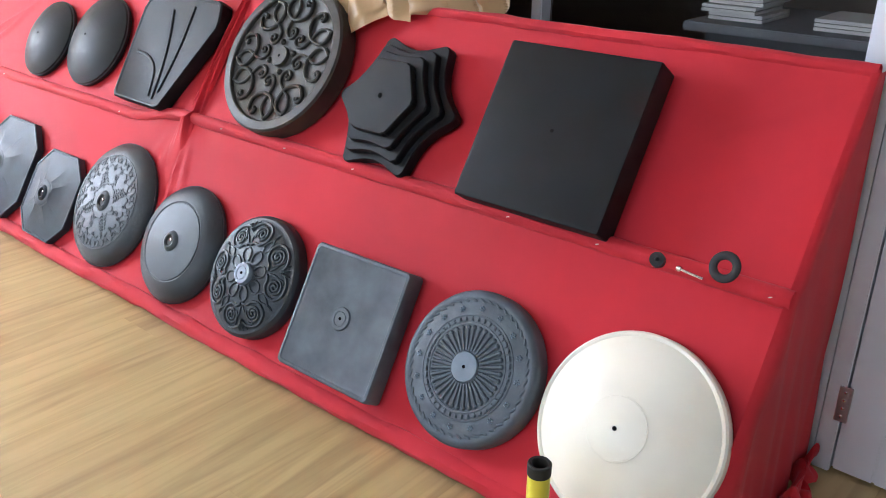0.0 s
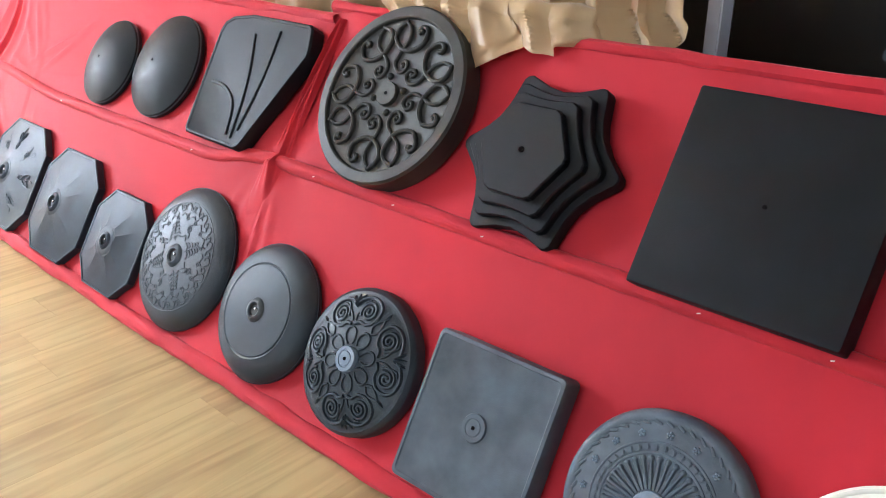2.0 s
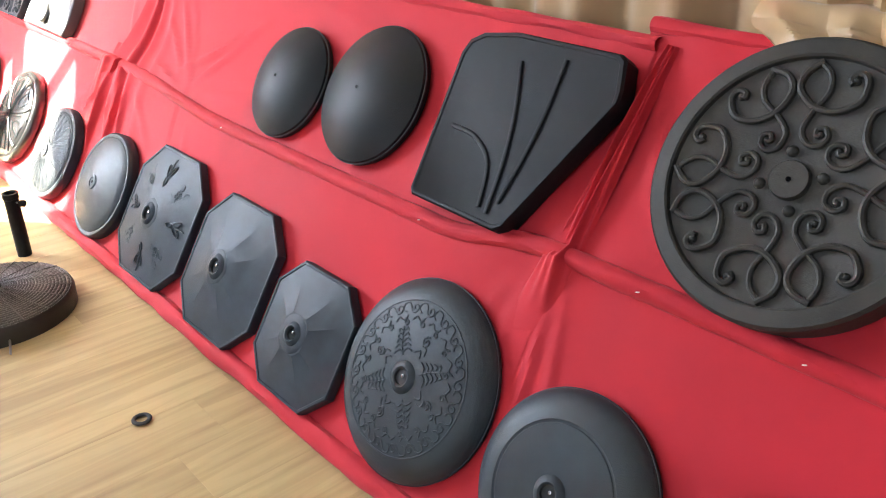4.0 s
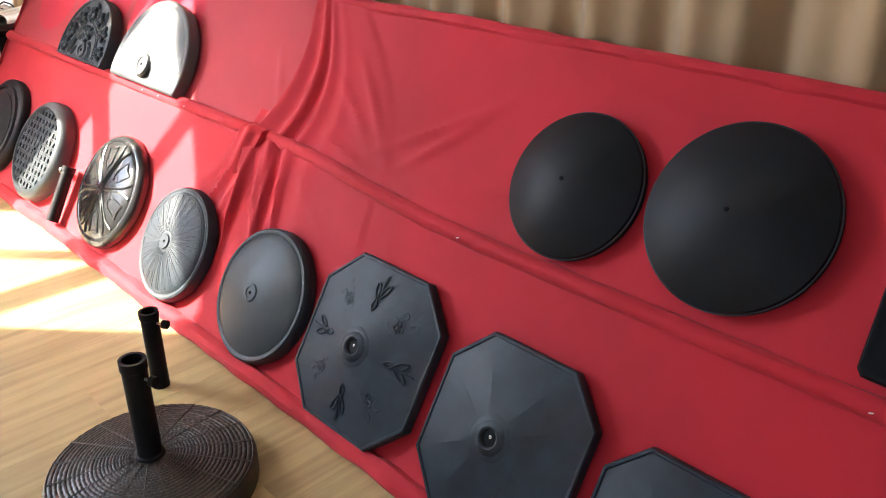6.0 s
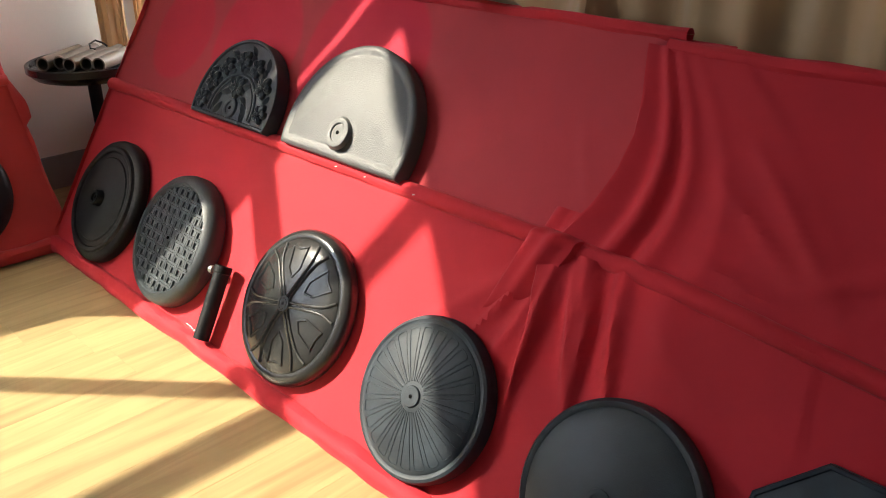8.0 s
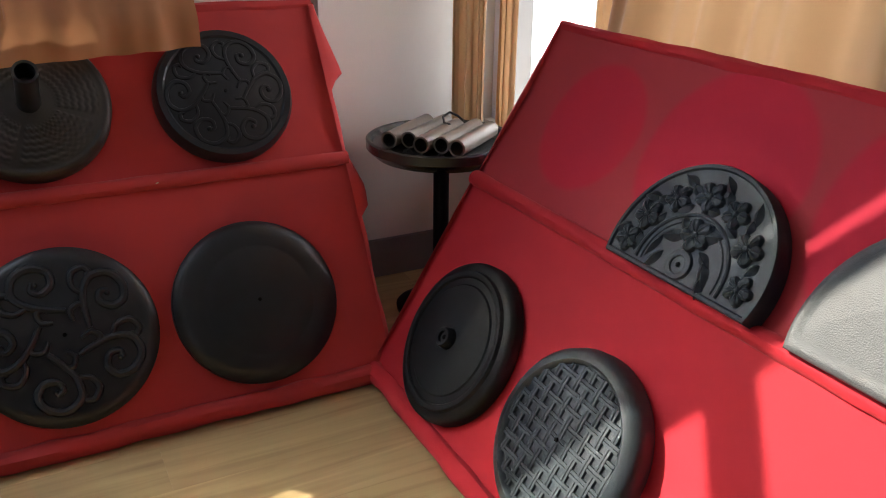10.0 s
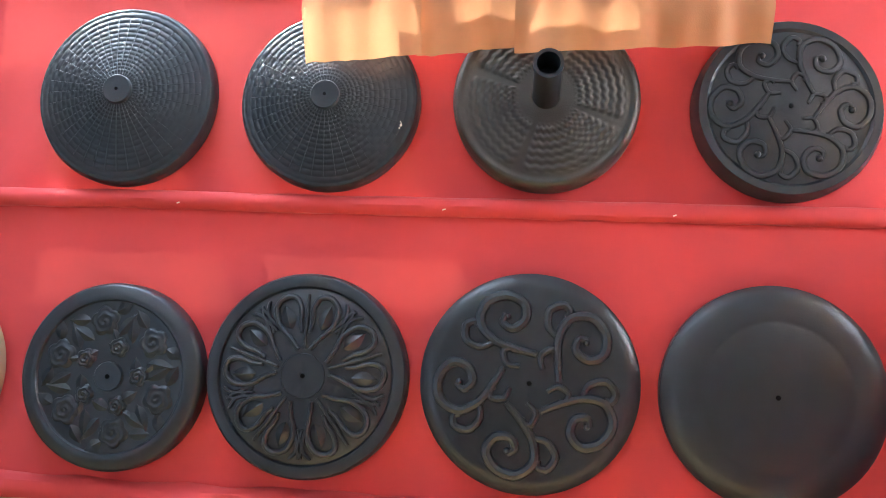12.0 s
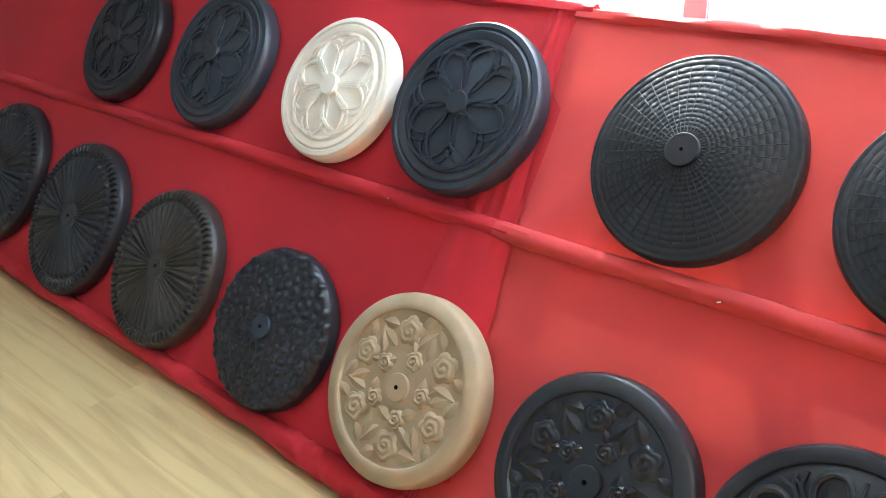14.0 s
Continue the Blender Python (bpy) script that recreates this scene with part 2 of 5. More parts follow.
wall_south = tagged(box_part("wall_south", (WX - 0.15, EX, SY - 0.15, SY, 0, HI), FARWALL), "plain painted wall", "wall", kind="structure")
wall_east = tagged(box_part("wall_east", (EX, EX + 0.15, SY - 0.15, 1.0, 0, HI), FARWALL), "plain painted wall", "wall", kind="structure")
ceiling = tagged(box_part("ceiling", (WX - 0.15, EX + 0.15, SY - 0.15, 1.0, HI, HI + 0.12), CEIL), "plain white painted ceiling", "ceiling", kind="structure")
skirting = tagged(box_part("baseboard", (WX + 0.03, WX + 0.045, 0.05, 0.50, 0, 0.15), SKIRT, None, 0.003), "grey skirting board along the white wall", "baseboard", kind="structure")
ground = tagged(box_part("ground", (-60, 60, -60, 60, -0.6, -0.5), material("yard_concrete", (0.35, 0.34, 0.32), 0.9)), "pale concrete yard outside the windows", "ground", kind="structure")

# west window
window_1 = tagged(new("window_1"), "tall white-framed window above the red rack", "window", kind="structure")
for y0, y1, z0 in ((-2.76, -2.70, 0.90), (-2.01, -1.95, 0.90), (-1.42, -1.37, 0.90), (-0.95, -0.90, 1.25)):
    box_part("window_frame", (WX - 0.10, WX - 0.04, y0, y1, z0, 3.27), PVC, window_1, 0.004)
for y0, y1, sill in ((-2.70, -2.01, 0.90), (-1.95, -1.42, 0.90), (-1.37, -0.95, 1.25)):
    for z0, z1 in ((sill, sill + 0.05), (2.35, 2.46), (3.20, 3.27)):
        box_part("window_rail", (WX - 0.098, WX - 0.042, y0, y1, z0, z1), PVC, window_1, 0.004)
    for z0, z1 in ((sill + 0.05, 2.35), (2.46, 3.20)):
        g = box_part("pane", (WX - 0.073, WX - 0.067, y0, y1, z0, z1), GLASS, window_1)
        g.visible_shadow = False

# ---- floor ----
floor = tagged(new("floor"), "pale oak laminate floor in long boards", "floor", kind="structure")
box_part("underlay", (WX, EX, SY, 1.0, -0.05, -0.006), BOARD, floor)
rng = random.Random(4)
plank_mesh = mesh_of("plank", box(bmesh.new(), 0.0001, 0.1939, 0.0001, 1.2199, -0.010, 0.0, 0.0004), OAK, False)
for j in range(51):
    x = WX + 0.194 * j
    y = SY - rng.uniform(0.0, 1.1)
    while y < 0.84:
        p = new("plank", plank_mesh)
        p.parent = floor
        p.location = (x, y, 0)
        y += 1.22


# ---- racks ----
LIP, LEDGE_F, LEDGE_B = (-0.051, 0.046), (0.276, 0.577), (0.299, 0.602)
LOW_A = math.atan2(LEDGE_F[1] - LIP[1], LEDGE_F[0] - LIP[0])
UP_A = 1.002


def sag(rack, s):
    """How far the cloth ledge hangs below its true height."""
    if rack == "B":
        return 0.0
    up = min(1.0, max(0.0, (s - 2.29) / 0.80))
    down = min(1.0, max(0.0, (4.43 - s) / 0.34))
    return 0.010 + 0.042 * up * up * (3 - 2 * up) * down * down * (3 - 2 * down)


def lip_rise(rack, s):
    """How far the foot of the lower tier is padded up."""
    if rack == "B":
        return 0.0
    return 0.010 * min(1.0, max(0.0, (s - 4.2) / 0.3)) + 0.016 * min(1.0, max(0.0, (s - 5.2) / 0.5))


def slope_pose(rack, s, tier, u, n=0.0, spin=0.0):
    """A pose on a rack's slope: s along the rack, u metres up the slope, n off the cloth; z points off the cloth, y up the slope."""
    foot, a = (LIP, LOW_A) if tier == 0 else (LEDGE_B, UP_A)
    d = foot[0] + u * math.cos(a) - n * math.sin(a)
    z = foot[1] + u * math.sin(a) + n * math.cos(a)
    local = pose(0, d, z, math.degrees(a), 0, 0) @ pose(0, 0, 0, 0, 0, spin)
    return (pose(s, 0, 0) if rack == "A" else pose(0, s, 0, 0, 0, 90)) @ local


def cloth_wave(s, v, seed, amp):
    a = noise.noise(Vector((s * 1.7 + seed, v * 2.2, seed * 0.37)))
    b = noise.noise(Vector((s * 6.0 + v * 3.0, v * 4.0 + seed, seed)))
    return amp * (a + 0.35 * b)


def rack_cloth(rack, s0, s1, top, gather=(), board=True, seed=0.0, label="", ends=(True, True), low_lines=(), up_lines=()):
    wave = 1.0 if rack == "A" else 4.0
    thing = tagged(new("display_rack"), label, "display rack", "red display racks")
    length = s1 - s0
    nu = max(8, int(length / 0.011))
    up_len = (top - LEDGE_B[1]) / math.sin(UP_A)
    low_len = math.hypot(LEDGE_F[0] - LIP[0], LEDGE_F[1] - LIP[1])

    def fold(s, v, where):
        w = 0.0
        for g, strength in gather:
            ds = s - g
            if abs(ds) < 0.45:
                k = math.exp(-(ds / 0.16) ** 2)
                fan = ds / (0.16 + 0.9 * abs(v))
                w += strength * k * 0.014 * math.sin(fan * 6.0 + where * 2.0 + wave) * max(0.0, 1 - abs(v) * 1.3)
        return w

    def crease(s, v, lines):
        w = 0.0
        for a0, b0, a1, b1, amp in lines:
            dx, dy = a1 - a0, (b1 - b0) * .5
            k = ((s - a0) * dx + (v - b0) * .5 * dy) / (dx * dx + dy * dy)
            if -.1 < k < 1.1:
                off = ((s - a0) * dy - (v - b0) * .5 * dx) / math.hypot(dx, dy)
                w += amp * math.exp(-(off / .012) ** 2) * max(0.0, math.sin(math.pi * min(1, max(0, k))))
        return w

    def drape_edge(v, tier):
        # the loose edge of the middle drape bows out below its pinch at the top and swings back over the ledge
        if tier == 1:
            return float(np.interp(v, (0, .19, .37, .55, .74, 1), (2.171, 2.214, 2.237, 2.240, 2.226, 2.190)))
        return float(np.interp(v, (0, .35, .6, .84, 1), (2.20, 2.195, 2.185, 2.160, 2.140)))

    def drape(s, v, tier, edge):
        reach = 1.0 if tier == 1 else max(0.0, min(1.0, (v - .42) / .4))
        wide = .30 + .70 * min(1.0, (1 - v) * 1.5) if tier == 1 else 1.0
        c = (s - edge) / (.30 if tier == 0 else .11 + .19 * (1 - v))
        if c > 2.0:
            return 0.0
        lip = .026 * min(1.0, c / .03) * math.exp(-(c / .22) ** 2)
        ridge = .020 * math.exp(-((c - .42) / .085) ** 2) + .012 * math.exp(-((c - .70) / .08) ** 2) + .006 * math.exp(-((c - 1.05) / .10) ** 2) - .006 * math.exp(-((c - .56) / .06) ** 2)
        return (lip + ridge) * reach * wide + (.003 if c < .02 else .004) * reach

    def along(u, v, tier):
        if seed == 2.0:
            e = drape_edge(v, tier)
            s = e + (u ** 1.35) * (s1 - e)
            return s, drape(s, v, tier, e)
        s = s0 + u * (length + (.10 if seed == 3.0 and tier == 1 else 0.0))
        return s, (-.022 * max(0.0, min(1.0, (s - drape_edge(v, tier) - .01) / .05)) if seed == 3.0 else 0.0)

    def lower(u, v):
        s, loose = along(u, v, 0)
        n = loose + cloth_wave(s, v, wave, 0.004) + 0.0015 * (seed == 2.0) + fold(s, 1 - v, 0) + crease(s, v, low_lines) - 0.006 * math.sin(math.pi * v)
        return slope_pose(rack, s, 0, v * (low_len - sag(rack, s) / math.sin(LOW_A)), n).translation

    def upper(u, v):
        s, loose = along(u, v, 1)
        n = loose + cloth_wave(s, v, wave + 9, 0.005) + 0.0015 * (seed == 2.0) + fold(s, v, 1) + fold(s, 1 - v, 2) * 0.6 + crease(s, v, up_lines) - 0.008 * math.sin(math.pi * v)
        lower_end = -sag(rack, s) / math.sin(UP_A) - 0.006
        return slope_pose(rack, s, 1, lower_end + v * (up_len - lower_end), n).translation

    def roll(d, z, r, wob):
        def f(u, v):
            s = s0 + u * length
            a = 2 * math.pi * v
            bunch = math.exp(-((s + 2.375) / .22) ** 2) if rack == "B" and wob == 2.0 else 0.0
            rr = r * (1 + (0.12 if wob == 1.0 else 0.24) * noise.noise(Vector((s * 9, a, seed + wob))) + bunch * (.25 + .9 * abs(noise.noise(Vector((s * 24, a * 1.2, 3))))))
            dd = d + (0.0015 if wob == 1.0 else 0.006) * noise.noise(Vector((s * 2.2, wob, seed)))
            zz = z + (0.0015 if wob == 1.0 else 0.004) * noise.noise(Vector((s * 2.6, wob + 5, seed))) - (sag(rack, s) if wob == 1.0 else -0.3 * lip_rise(rack, s))
            dd += -0.62 * sag(rack, s) if wob == 1.0 else 0.9 * lip_rise(rack, s)
            p = Vector((s, dd + rr * math.cos(a), max(0.001, zz + rr * math.sin(a))))
            return p if rack == "A" else pose(0, s, 0, 0, 0, 90) @ Vector((0, p.y, p.z))
        return f

    cloth = RED_BACKLIT if seed == 4.0 else RED
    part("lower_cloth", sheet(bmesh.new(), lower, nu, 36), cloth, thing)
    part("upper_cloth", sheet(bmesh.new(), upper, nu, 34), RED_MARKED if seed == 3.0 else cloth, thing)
    part("ledge_hem", sheet(bmesh.new(), roll(LEDGE_F[0] + 0.006, 0.583, 0.022, 1.0), nu, 12), cloth, thing)
    part("foot_hem", sheet(bmesh.new(), roll(LIP[0] - 0.012, 0.028, 0.028, 2.0), nu, 12), cloth, thing)

    def world_of(s, d, z):
        return Vector((s, d, z)) if rack == "A" else Vector((-d, s, z))

    def ledge(u, v):
        s = s0 + u * length
        return world_of(s, LEDGE_F[0] + 0.006 - 0.62 * sag(rack, s) + v * (LEDGE_B[0] - LEDGE_F[0] + 0.030 + 0.12 * sag(rack, s)), 0.597 + 0.003 * v - sag(rack, s))

    part("ledge_cloth", sheet(bmesh.new(), ledge, nu, 2), cloth, thing)
    td = LEDGE_B[0] + up_len * math.cos(UP_A)

    def top_hem(u, v):
        s = s0 + u * length
        a = 2 * math.pi * v
        rr = 0.016 * (1 + 0.3 * noise.noise(Vector((s * 8, a, seed))))
        return world_of(s, td + 0.006 + rr * math.cos(a), top + rr * math.sin(a) + 0.006 * noise.noise(Vector((s * 3, 1, seed))))

    part("top_hem", sheet(bmesh.new(), top_hem, nu, 10), cloth, thing)
    for use, s, out in ((ends[0], s0, -1), (ends[1], s1, 1)):
        if not use:
            continue

        def end(u, v):
            z = v * top
            front = LIP[0] + (LEDGE_F[0] - LIP[0]) * max(0, z - LIP[1]) / (LEDGE_F[1] - LIP[1]) if z < 0.585 else LEDGE_B[0] + (z - 0.6) * math.cos(UP_A) / math.sin(UP_A)
            d = front + u * (td + 0.03 - front) if u > .001 else front
            wrap = max(0.0, 1 - u / .06)
            bulge = 0.02 * noise.noise(Vector((d * 4, z * 2, seed + s))) + 0.012 * math.sin(d * 40 + z * 3) * (1 - v)
            flare = 0.0
            if rack == "B":
                flare = .045 * max(0.0, min(1.0, (top - z) / .20)) * (1 if z > .80 else max(0.0, 1 - (.80 - z) / .02)) + (.035 * min(1.0, (.60 - z) / .10) if .44 < z < .60 else 0.0)
                flare *= 1 - .5 * u
            return world_of(s + out * ((0.006 + flare + abs(bulge) * 0.6) * (1 - wrap) - .022 * max(0.0, wrap - .5)), d - .014 * min(1.0, wrap * 2.2), max(0.002, z))
        part("end_cloth", sheet(bmesh.new(), end, 50, 50), cloth, thing)
    if board:
        for tier, ln in ((0, low_len), (1, up_len)):
            b = part("backing_board", box(bmesh.new(), s0 + 0.02, s1 - 0.02, 0.01, ln - 0.01, -0.055, -0.043), BOARD, thing, smooth=False)
            b.matrix_local = slope_pose(rack, 0, tier, 0)
    return thing


A_GATHER = ((4.46, 0.5),)
A_LOW = ((4.485, .95, 4.614, .2, .008), (4.465, .95, 4.505, .3, .009), (6.491, .9, 6.302, .2, .004), (2.34, .98, 2.451, .35, .010), (2.303, .98, 2.34, .4, .012),
         (2.396, .95, 2.681, .6, .006), (4.366, .95, 4.22, .3, .007), (4.406, .9, 4.327, .2, .008), (2.834, .9, 2.956, .5, .004), (2.192, .95, 2.063, .35, .009),
         (2.229, .95, 2.174, .2, .010), (2.155, .9, 1.923, .7, .006), (2.174, 1.0, 2.007, .50, .016), (2.202, 1.0, 2.192, .42, .018), (2.229, 1.0, 2.34, .45, .013), (2.118, .86, 1.895, .58, .008), (2.875, .55, 2.895, .8, .006))
A_UP = ((4.485, .9, 4.594, .2, .007), (6.362, .85, 6.117, .97, .006), (6.491, .9, 6.163, .5, .004), (2.47, .70, 2.752, .10, .010),
        (2.752, .06, 3.038, .62, .009), (2.451, .12, 2.711, .02, .010), (3.242, .9, 3.641, .75, .005), (4.386, .9, 4.268, .1, .009), (4.327, .85, 4.177, .4, .006),
        (2.211, .1, 2.081, .6, .007), (0.194, .95, 0.493, .8, .004), (2.433, .5, 2.681, .12, .010), (2.63, .10, 3.089, .70, .012), (2.783, .06, 3.641, .35, .007))
rack_cloth("A", 4.425, 6.53, 0.990, A_GATHER, True, 1.0, "two-tier sloping display rack draped in red cloth", (False, True), A_LOW, A_UP)
rack_cloth("A", 2.235, 4.455, 0.958, A_GATHER, True, 2.0, "two-tier sloping display rack with puckered red cloth", (False, False), A_LOW, A_UP)
rack_cloth("A", 0.03, 2.27, 0.985, A_GATHER, True, 3.0, "two-tier sloping display rack in taut red cloth", (True, False), A_LOW, A_UP)
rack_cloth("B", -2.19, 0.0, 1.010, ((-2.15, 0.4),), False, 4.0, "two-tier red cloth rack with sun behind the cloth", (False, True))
rack_cloth("B", -5.2, -2.15, 1.022, ((-2.21, 0.4),), True, 5.0, "two-tier sloping rack draped in dark red cloth", (False, False))


def gathered_flap(s_mid, width, top, seed, reach, drift, label, rack="A", bulk=1.0):
    """A pinched strip of cloth that runs down the upper tier, over the ledge and fans out below it."""
    up_len = (top - LEDGE_B[1]) / math.sin(UP_A)
    low_len = math.hypot(LEDGE_F[0] - LIP[0], LEDGE_F[1] - LIP[1])

    def f(u, v):
        c = 2 * u - 1
        wide = width * (.45 + .55 * min(1, v / .7)) * (1 + 1.1 * max(0, v - .72) / .28)
        s = s_mid - drift * v + c * wide
        swell = (1 - c * c) ** .7 * math.sin(math.pi * min(1, .12 + v * .96)) ** .6
        ridge = .55 + .3 * math.sin(c * 5.5 + v * 4 + seed) + .25 * math.sin(c * 11 - v * 3 + seed * 2)
        n = -.004 * bulk + (.004 if bulk < 1 else 0) + .030 * bulk * swell * ridge
        stand = .026 * (1 - c * c) * max(.2, min(1.0, bulk))
        if v < .70:
            return slope_pose(rack, s, 1, up_len * (1 - v / .70) - sag(rack, s) / math.sin(UP_A) * v / .70, n).translation
        if v < .78:
            t = (v - .70) / .08
            a = slope_pose(rack, s, 1, -sag(rack, s) / math.sin(UP_A), n).translation
            b = slope_pose(rack, s, 0, low_len - sag(rack, s) / math.sin(LOW_A), n + stand).translation
            return a.lerp(b, t)
        t = (v - .78) / .22
        return slope_pose(rack, s, 0, (low_len - sag(rack, s) / math.sin(LOW_A)) * (1 - reach * t), (n + stand) * (1 - t) ** .8 - .003 * t).translation
    return tagged(part("cloth_fold", sheet(bmesh.new(), f, 56, 90), RED), label, "cloth")


def draped_fold(label):
    """The loose edge of one drape: pinched at the rack's top, slanting across its neighbour and hanging over the ledge."""
    low_len = math.hypot(LEDGE_F[0] - LIP[0], LEDGE_F[1] - LIP[1])

    def f(u, v):
        c = u
        left, right = 2.127 - .035 * v, 2.25 - .03 * v
        s = left + c * (right - left)
        hump = math.sin(math.pi * c) ** .5
        n = .020 * hump + .006 * math.sin(c * 11 + v * 3) * hump - .010 * (c > .97)
        drop_u, drop_l = sag("A", s) / math.sin(UP_A), sag("A", s) / math.sin(LOW_A)
        if v < .3:
            return slope_pose("A", s, 1, .05 * (1 - v / .3) - drop_u, n).translation
        stand = .026
        if v < .55:
            t = (v - .3) / .25
            a = slope_pose("A", s, 1, -drop_u, n).translation
            b = slope_pose("A", s, 0, low_len - drop_l, n + stand).translation
            out = .010 * math.sin(math.pi * t)
            return a.lerp(b, t) + Vector((0, -out, out))
        t = (v - .55) / .45
        return slope_pose("A", s - .05 * t, 0, (low_len - drop_l) * (1 - (.30 - .12 * c) * t), (n + stand) * max(0.0, 1 - t) ** .8 - .002 * t).translation
    return tagged(part("cloth_fold", sheet(bmesh.new(), f, 40, 80), RED), label, "cloth")


draped_fold("puckered red cloth fold where two drapes meet")
gathered_flap(4.49, .035, .96, 3.5, .30, .05, "pinched red cloth seam between two racks")


gathered_flap(-2.228, .070, 1.015, 2.0, .97, 0.0, "flat red cloth overlap between two drapes", "B", .30)


# small white staples on the ledge
staple_mesh = mesh_of("staple", box(bmesh.new(), -.004, .004, -.0012, .0012, -.0006, .0012, .0004), WHITE, False)
for rk, ss in (("A", (5.834, 6.089, 6.31, 6.491, 5.28, 4.978, 4.653, 4.05, 3.089, 1.428, 1.549, 1.736)), ("B", (-1.059, -1.664, -0.564, -2.511))):
    for s_at in ss:
        st = tagged(new("staple", staple_mesh), "tiny white staple in the red cloth ledge", "staple", "staples in the ledges")
        st.matrix_world = slope_pose(rk, s_at, 0, math.hypot(LEDGE_F[0] - LIP[0], LEDGE_F[1] - LIP[1]) - sag(rk, s_at) / math.sin(LOW_A), .019, 20)


# ---- umbrella bases: helpers ----
HUB = material("pale_blue_resin", (0.19, 0.24, 0.30), 0.45, 0, 0.1, 20, 0.08, 300)
GLOSS = material("polished_black_resin", (0.035, 0.036, 0.037), 0.22, 0.25, 0.12, 10, 0.04, 300)
WARM = material("brown_black_resin", (0.034, 0.031, 0.027), 0.34, 0, 0.25, 12, 0.12, 350, 0.5)
LEATHER = material("pebbled_grey_resin", (0.078, 0.082, 0.086), 0.33, 0, 0.12, 9, 0.40, 380)
STONE = material("blue_grey_resin", (0.026, 0.035, 0.046), 0.50, 0, 0.3, 14, 0.12, 350, 0.30)
DUSTY = material("dusty_grey_resin", (0.080, 0.100, 0.122), 0.50, 0, 0.3, 14, 0.15, 350, 0.45)
CHROME = material("bright_steel", (0.75, 0.75, 0.75), 0.2, 1.0, 0.05, 20, 0.0, 300)
TAU = 2 * math.pi
GLOSSW = material("satin_black_resin", (0.019, 0.022, 0.027), 0.34, 0, 0.2, 10, 0.05, 300, 0.45)
GLOSSLATE = material("satin_slate_resin", (0.028, 0.036, 0.050), 0.32, 0, 0.2, 10, 0.06, 300, 0.5)


def np_mesh(name, verts, faces, mat, sharp=38):
    me = bpy.data.meshes.new(name)
    me.from_pydata([tuple(v) for v in verts], [], faces)
    me.materials.append(mat)
    me.polygons.foreach_set("use_smooth", [True] * len(me.polygons))
    me.set_sharp_from_angle(angle=radians(sharp))
    return me


def child(name, me, parent, label="", m=None):
    ob = new(name, me)
    ob.parent = parent
    if m is not None:
        ob.matrix_local = m
    if label:
        tagged(ob, label)
    return ob


def relief_mesh(name, mat, height, radii, na, sharp=60):
    """A round slab whose upper face follows height(r, a); numpy arrays in, heights out."""
    ang = np.arange(na) * TAU / na
    r, a = np.meshgrid(np.array(radii), ang, indexing="ij")
    z = height(r, a)
    top = np.stack((r * np.cos(a), r * np.sin(a), z), -1)
    edge = top[-1].copy()
    edge[:, 2] = 0.0
    verts = [(0, 0, float(z[0].mean()))] + top.reshape(-1, 3).tolist() + edge.tolist()
    n = len(radii)
    faces = [(0, 1 + k, 1 + (k + 1) % na) for k in range(na)]
    for i in range(n):
        p, q = 1 + i * na, 1 + (i + 1) * na
        faces += [(p + k, q + k, q + (k + 1) % na, p + (k + 1) % na) for k in range(na)]
    faces.append(tuple(range(1 + n * na + na - 1, n * na, -1)))
    return np_mesh(name, verts, faces, mat, sharp)


def outline_mesh(name, mat, layers, sharp=35):
    """Stacked outlines of equal length, each a list of (x, y, z), joined ring to ring and closed above and below."""
    n = len(layers[0])
    verts = [p for ring in layers for p in ring]
    faces = []
    for i in range(len(layers) - 1):
        p, q = i * n, (i + 1) * n
        faces += [(p + k, p + (k + 1) % n, q + (k + 1) % n, q + k) for k in range(n)]
    faces.append(tuple(range(n - 1, -1, -1)))
    faces.append(tuple(range((len(layers) - 1) * n, len(layers) * n)))
    return np_mesh(name, verts, faces, mat, sharp)


class Shape:
    """A turned shape: (r, z) pairs from the middle to the edge."""

    def __init__(self, pairs):
        self.r, self.z = [p[0] for p in pairs], [p[1] for p in pairs]

    def at(self, r):
        return float(np.interp(r, self.r, self.z))

    def mesh(self, name, mat, seg=80):
        pairs = list(zip(self.r, self.z))
        return mesh_of(name, lathe(bmesh.new(), [(0.0, 0.0), (self.r[-1], 0.0)] + list(reversed(pairs)), seg), mat)


def dome(r, h, edge, lip=0.0, n=14):
    """A domed shape r wide, h high over an edge; lip: a raised rim's width."""
    pts = [(r * i / n, edge + h * (1 - (i / n) ** 2)) for i in range(n + 1)]
    if lip:
        inner = r - lip
        pts = [(inner * i / n, edge + 0.004 + h * (1 - (i / n) ** 2)) for i in range(n + 1)]
        pts += [(inner + 0.002, edge - 0.002), (inner + 0.005, edge - 0.001), (inner + lip * 0.45, edge + 0.003), (r - 0.003, edge), (r, edge - 0.006)]
    else:
        pts[-1] = (r, max(0.004, edge - 0.006))
        pts.insert(-1, (r - 0.003, edge + 0.002))
    return Shape(pts)


# Shade of a hole put into colour: near-black discs laid on solid faces.
PIT = material("hole_shade", (0.002, 0.002, 0.002), 0.9, 0, 0.1, 20, 0.0, 300, 0.05)


def hole(parent, r, z, mat=PIT, label="near-black disc for a bolt hole's shade"):
    return child("bolt_hole_shade", mesh_of("bolt_hole_shade", lathe(bmesh.new(), [(0, z + 0.0005), (r * 0.9, z + 0.0008), (r, z - 0.003)], 16), mat), parent, label)


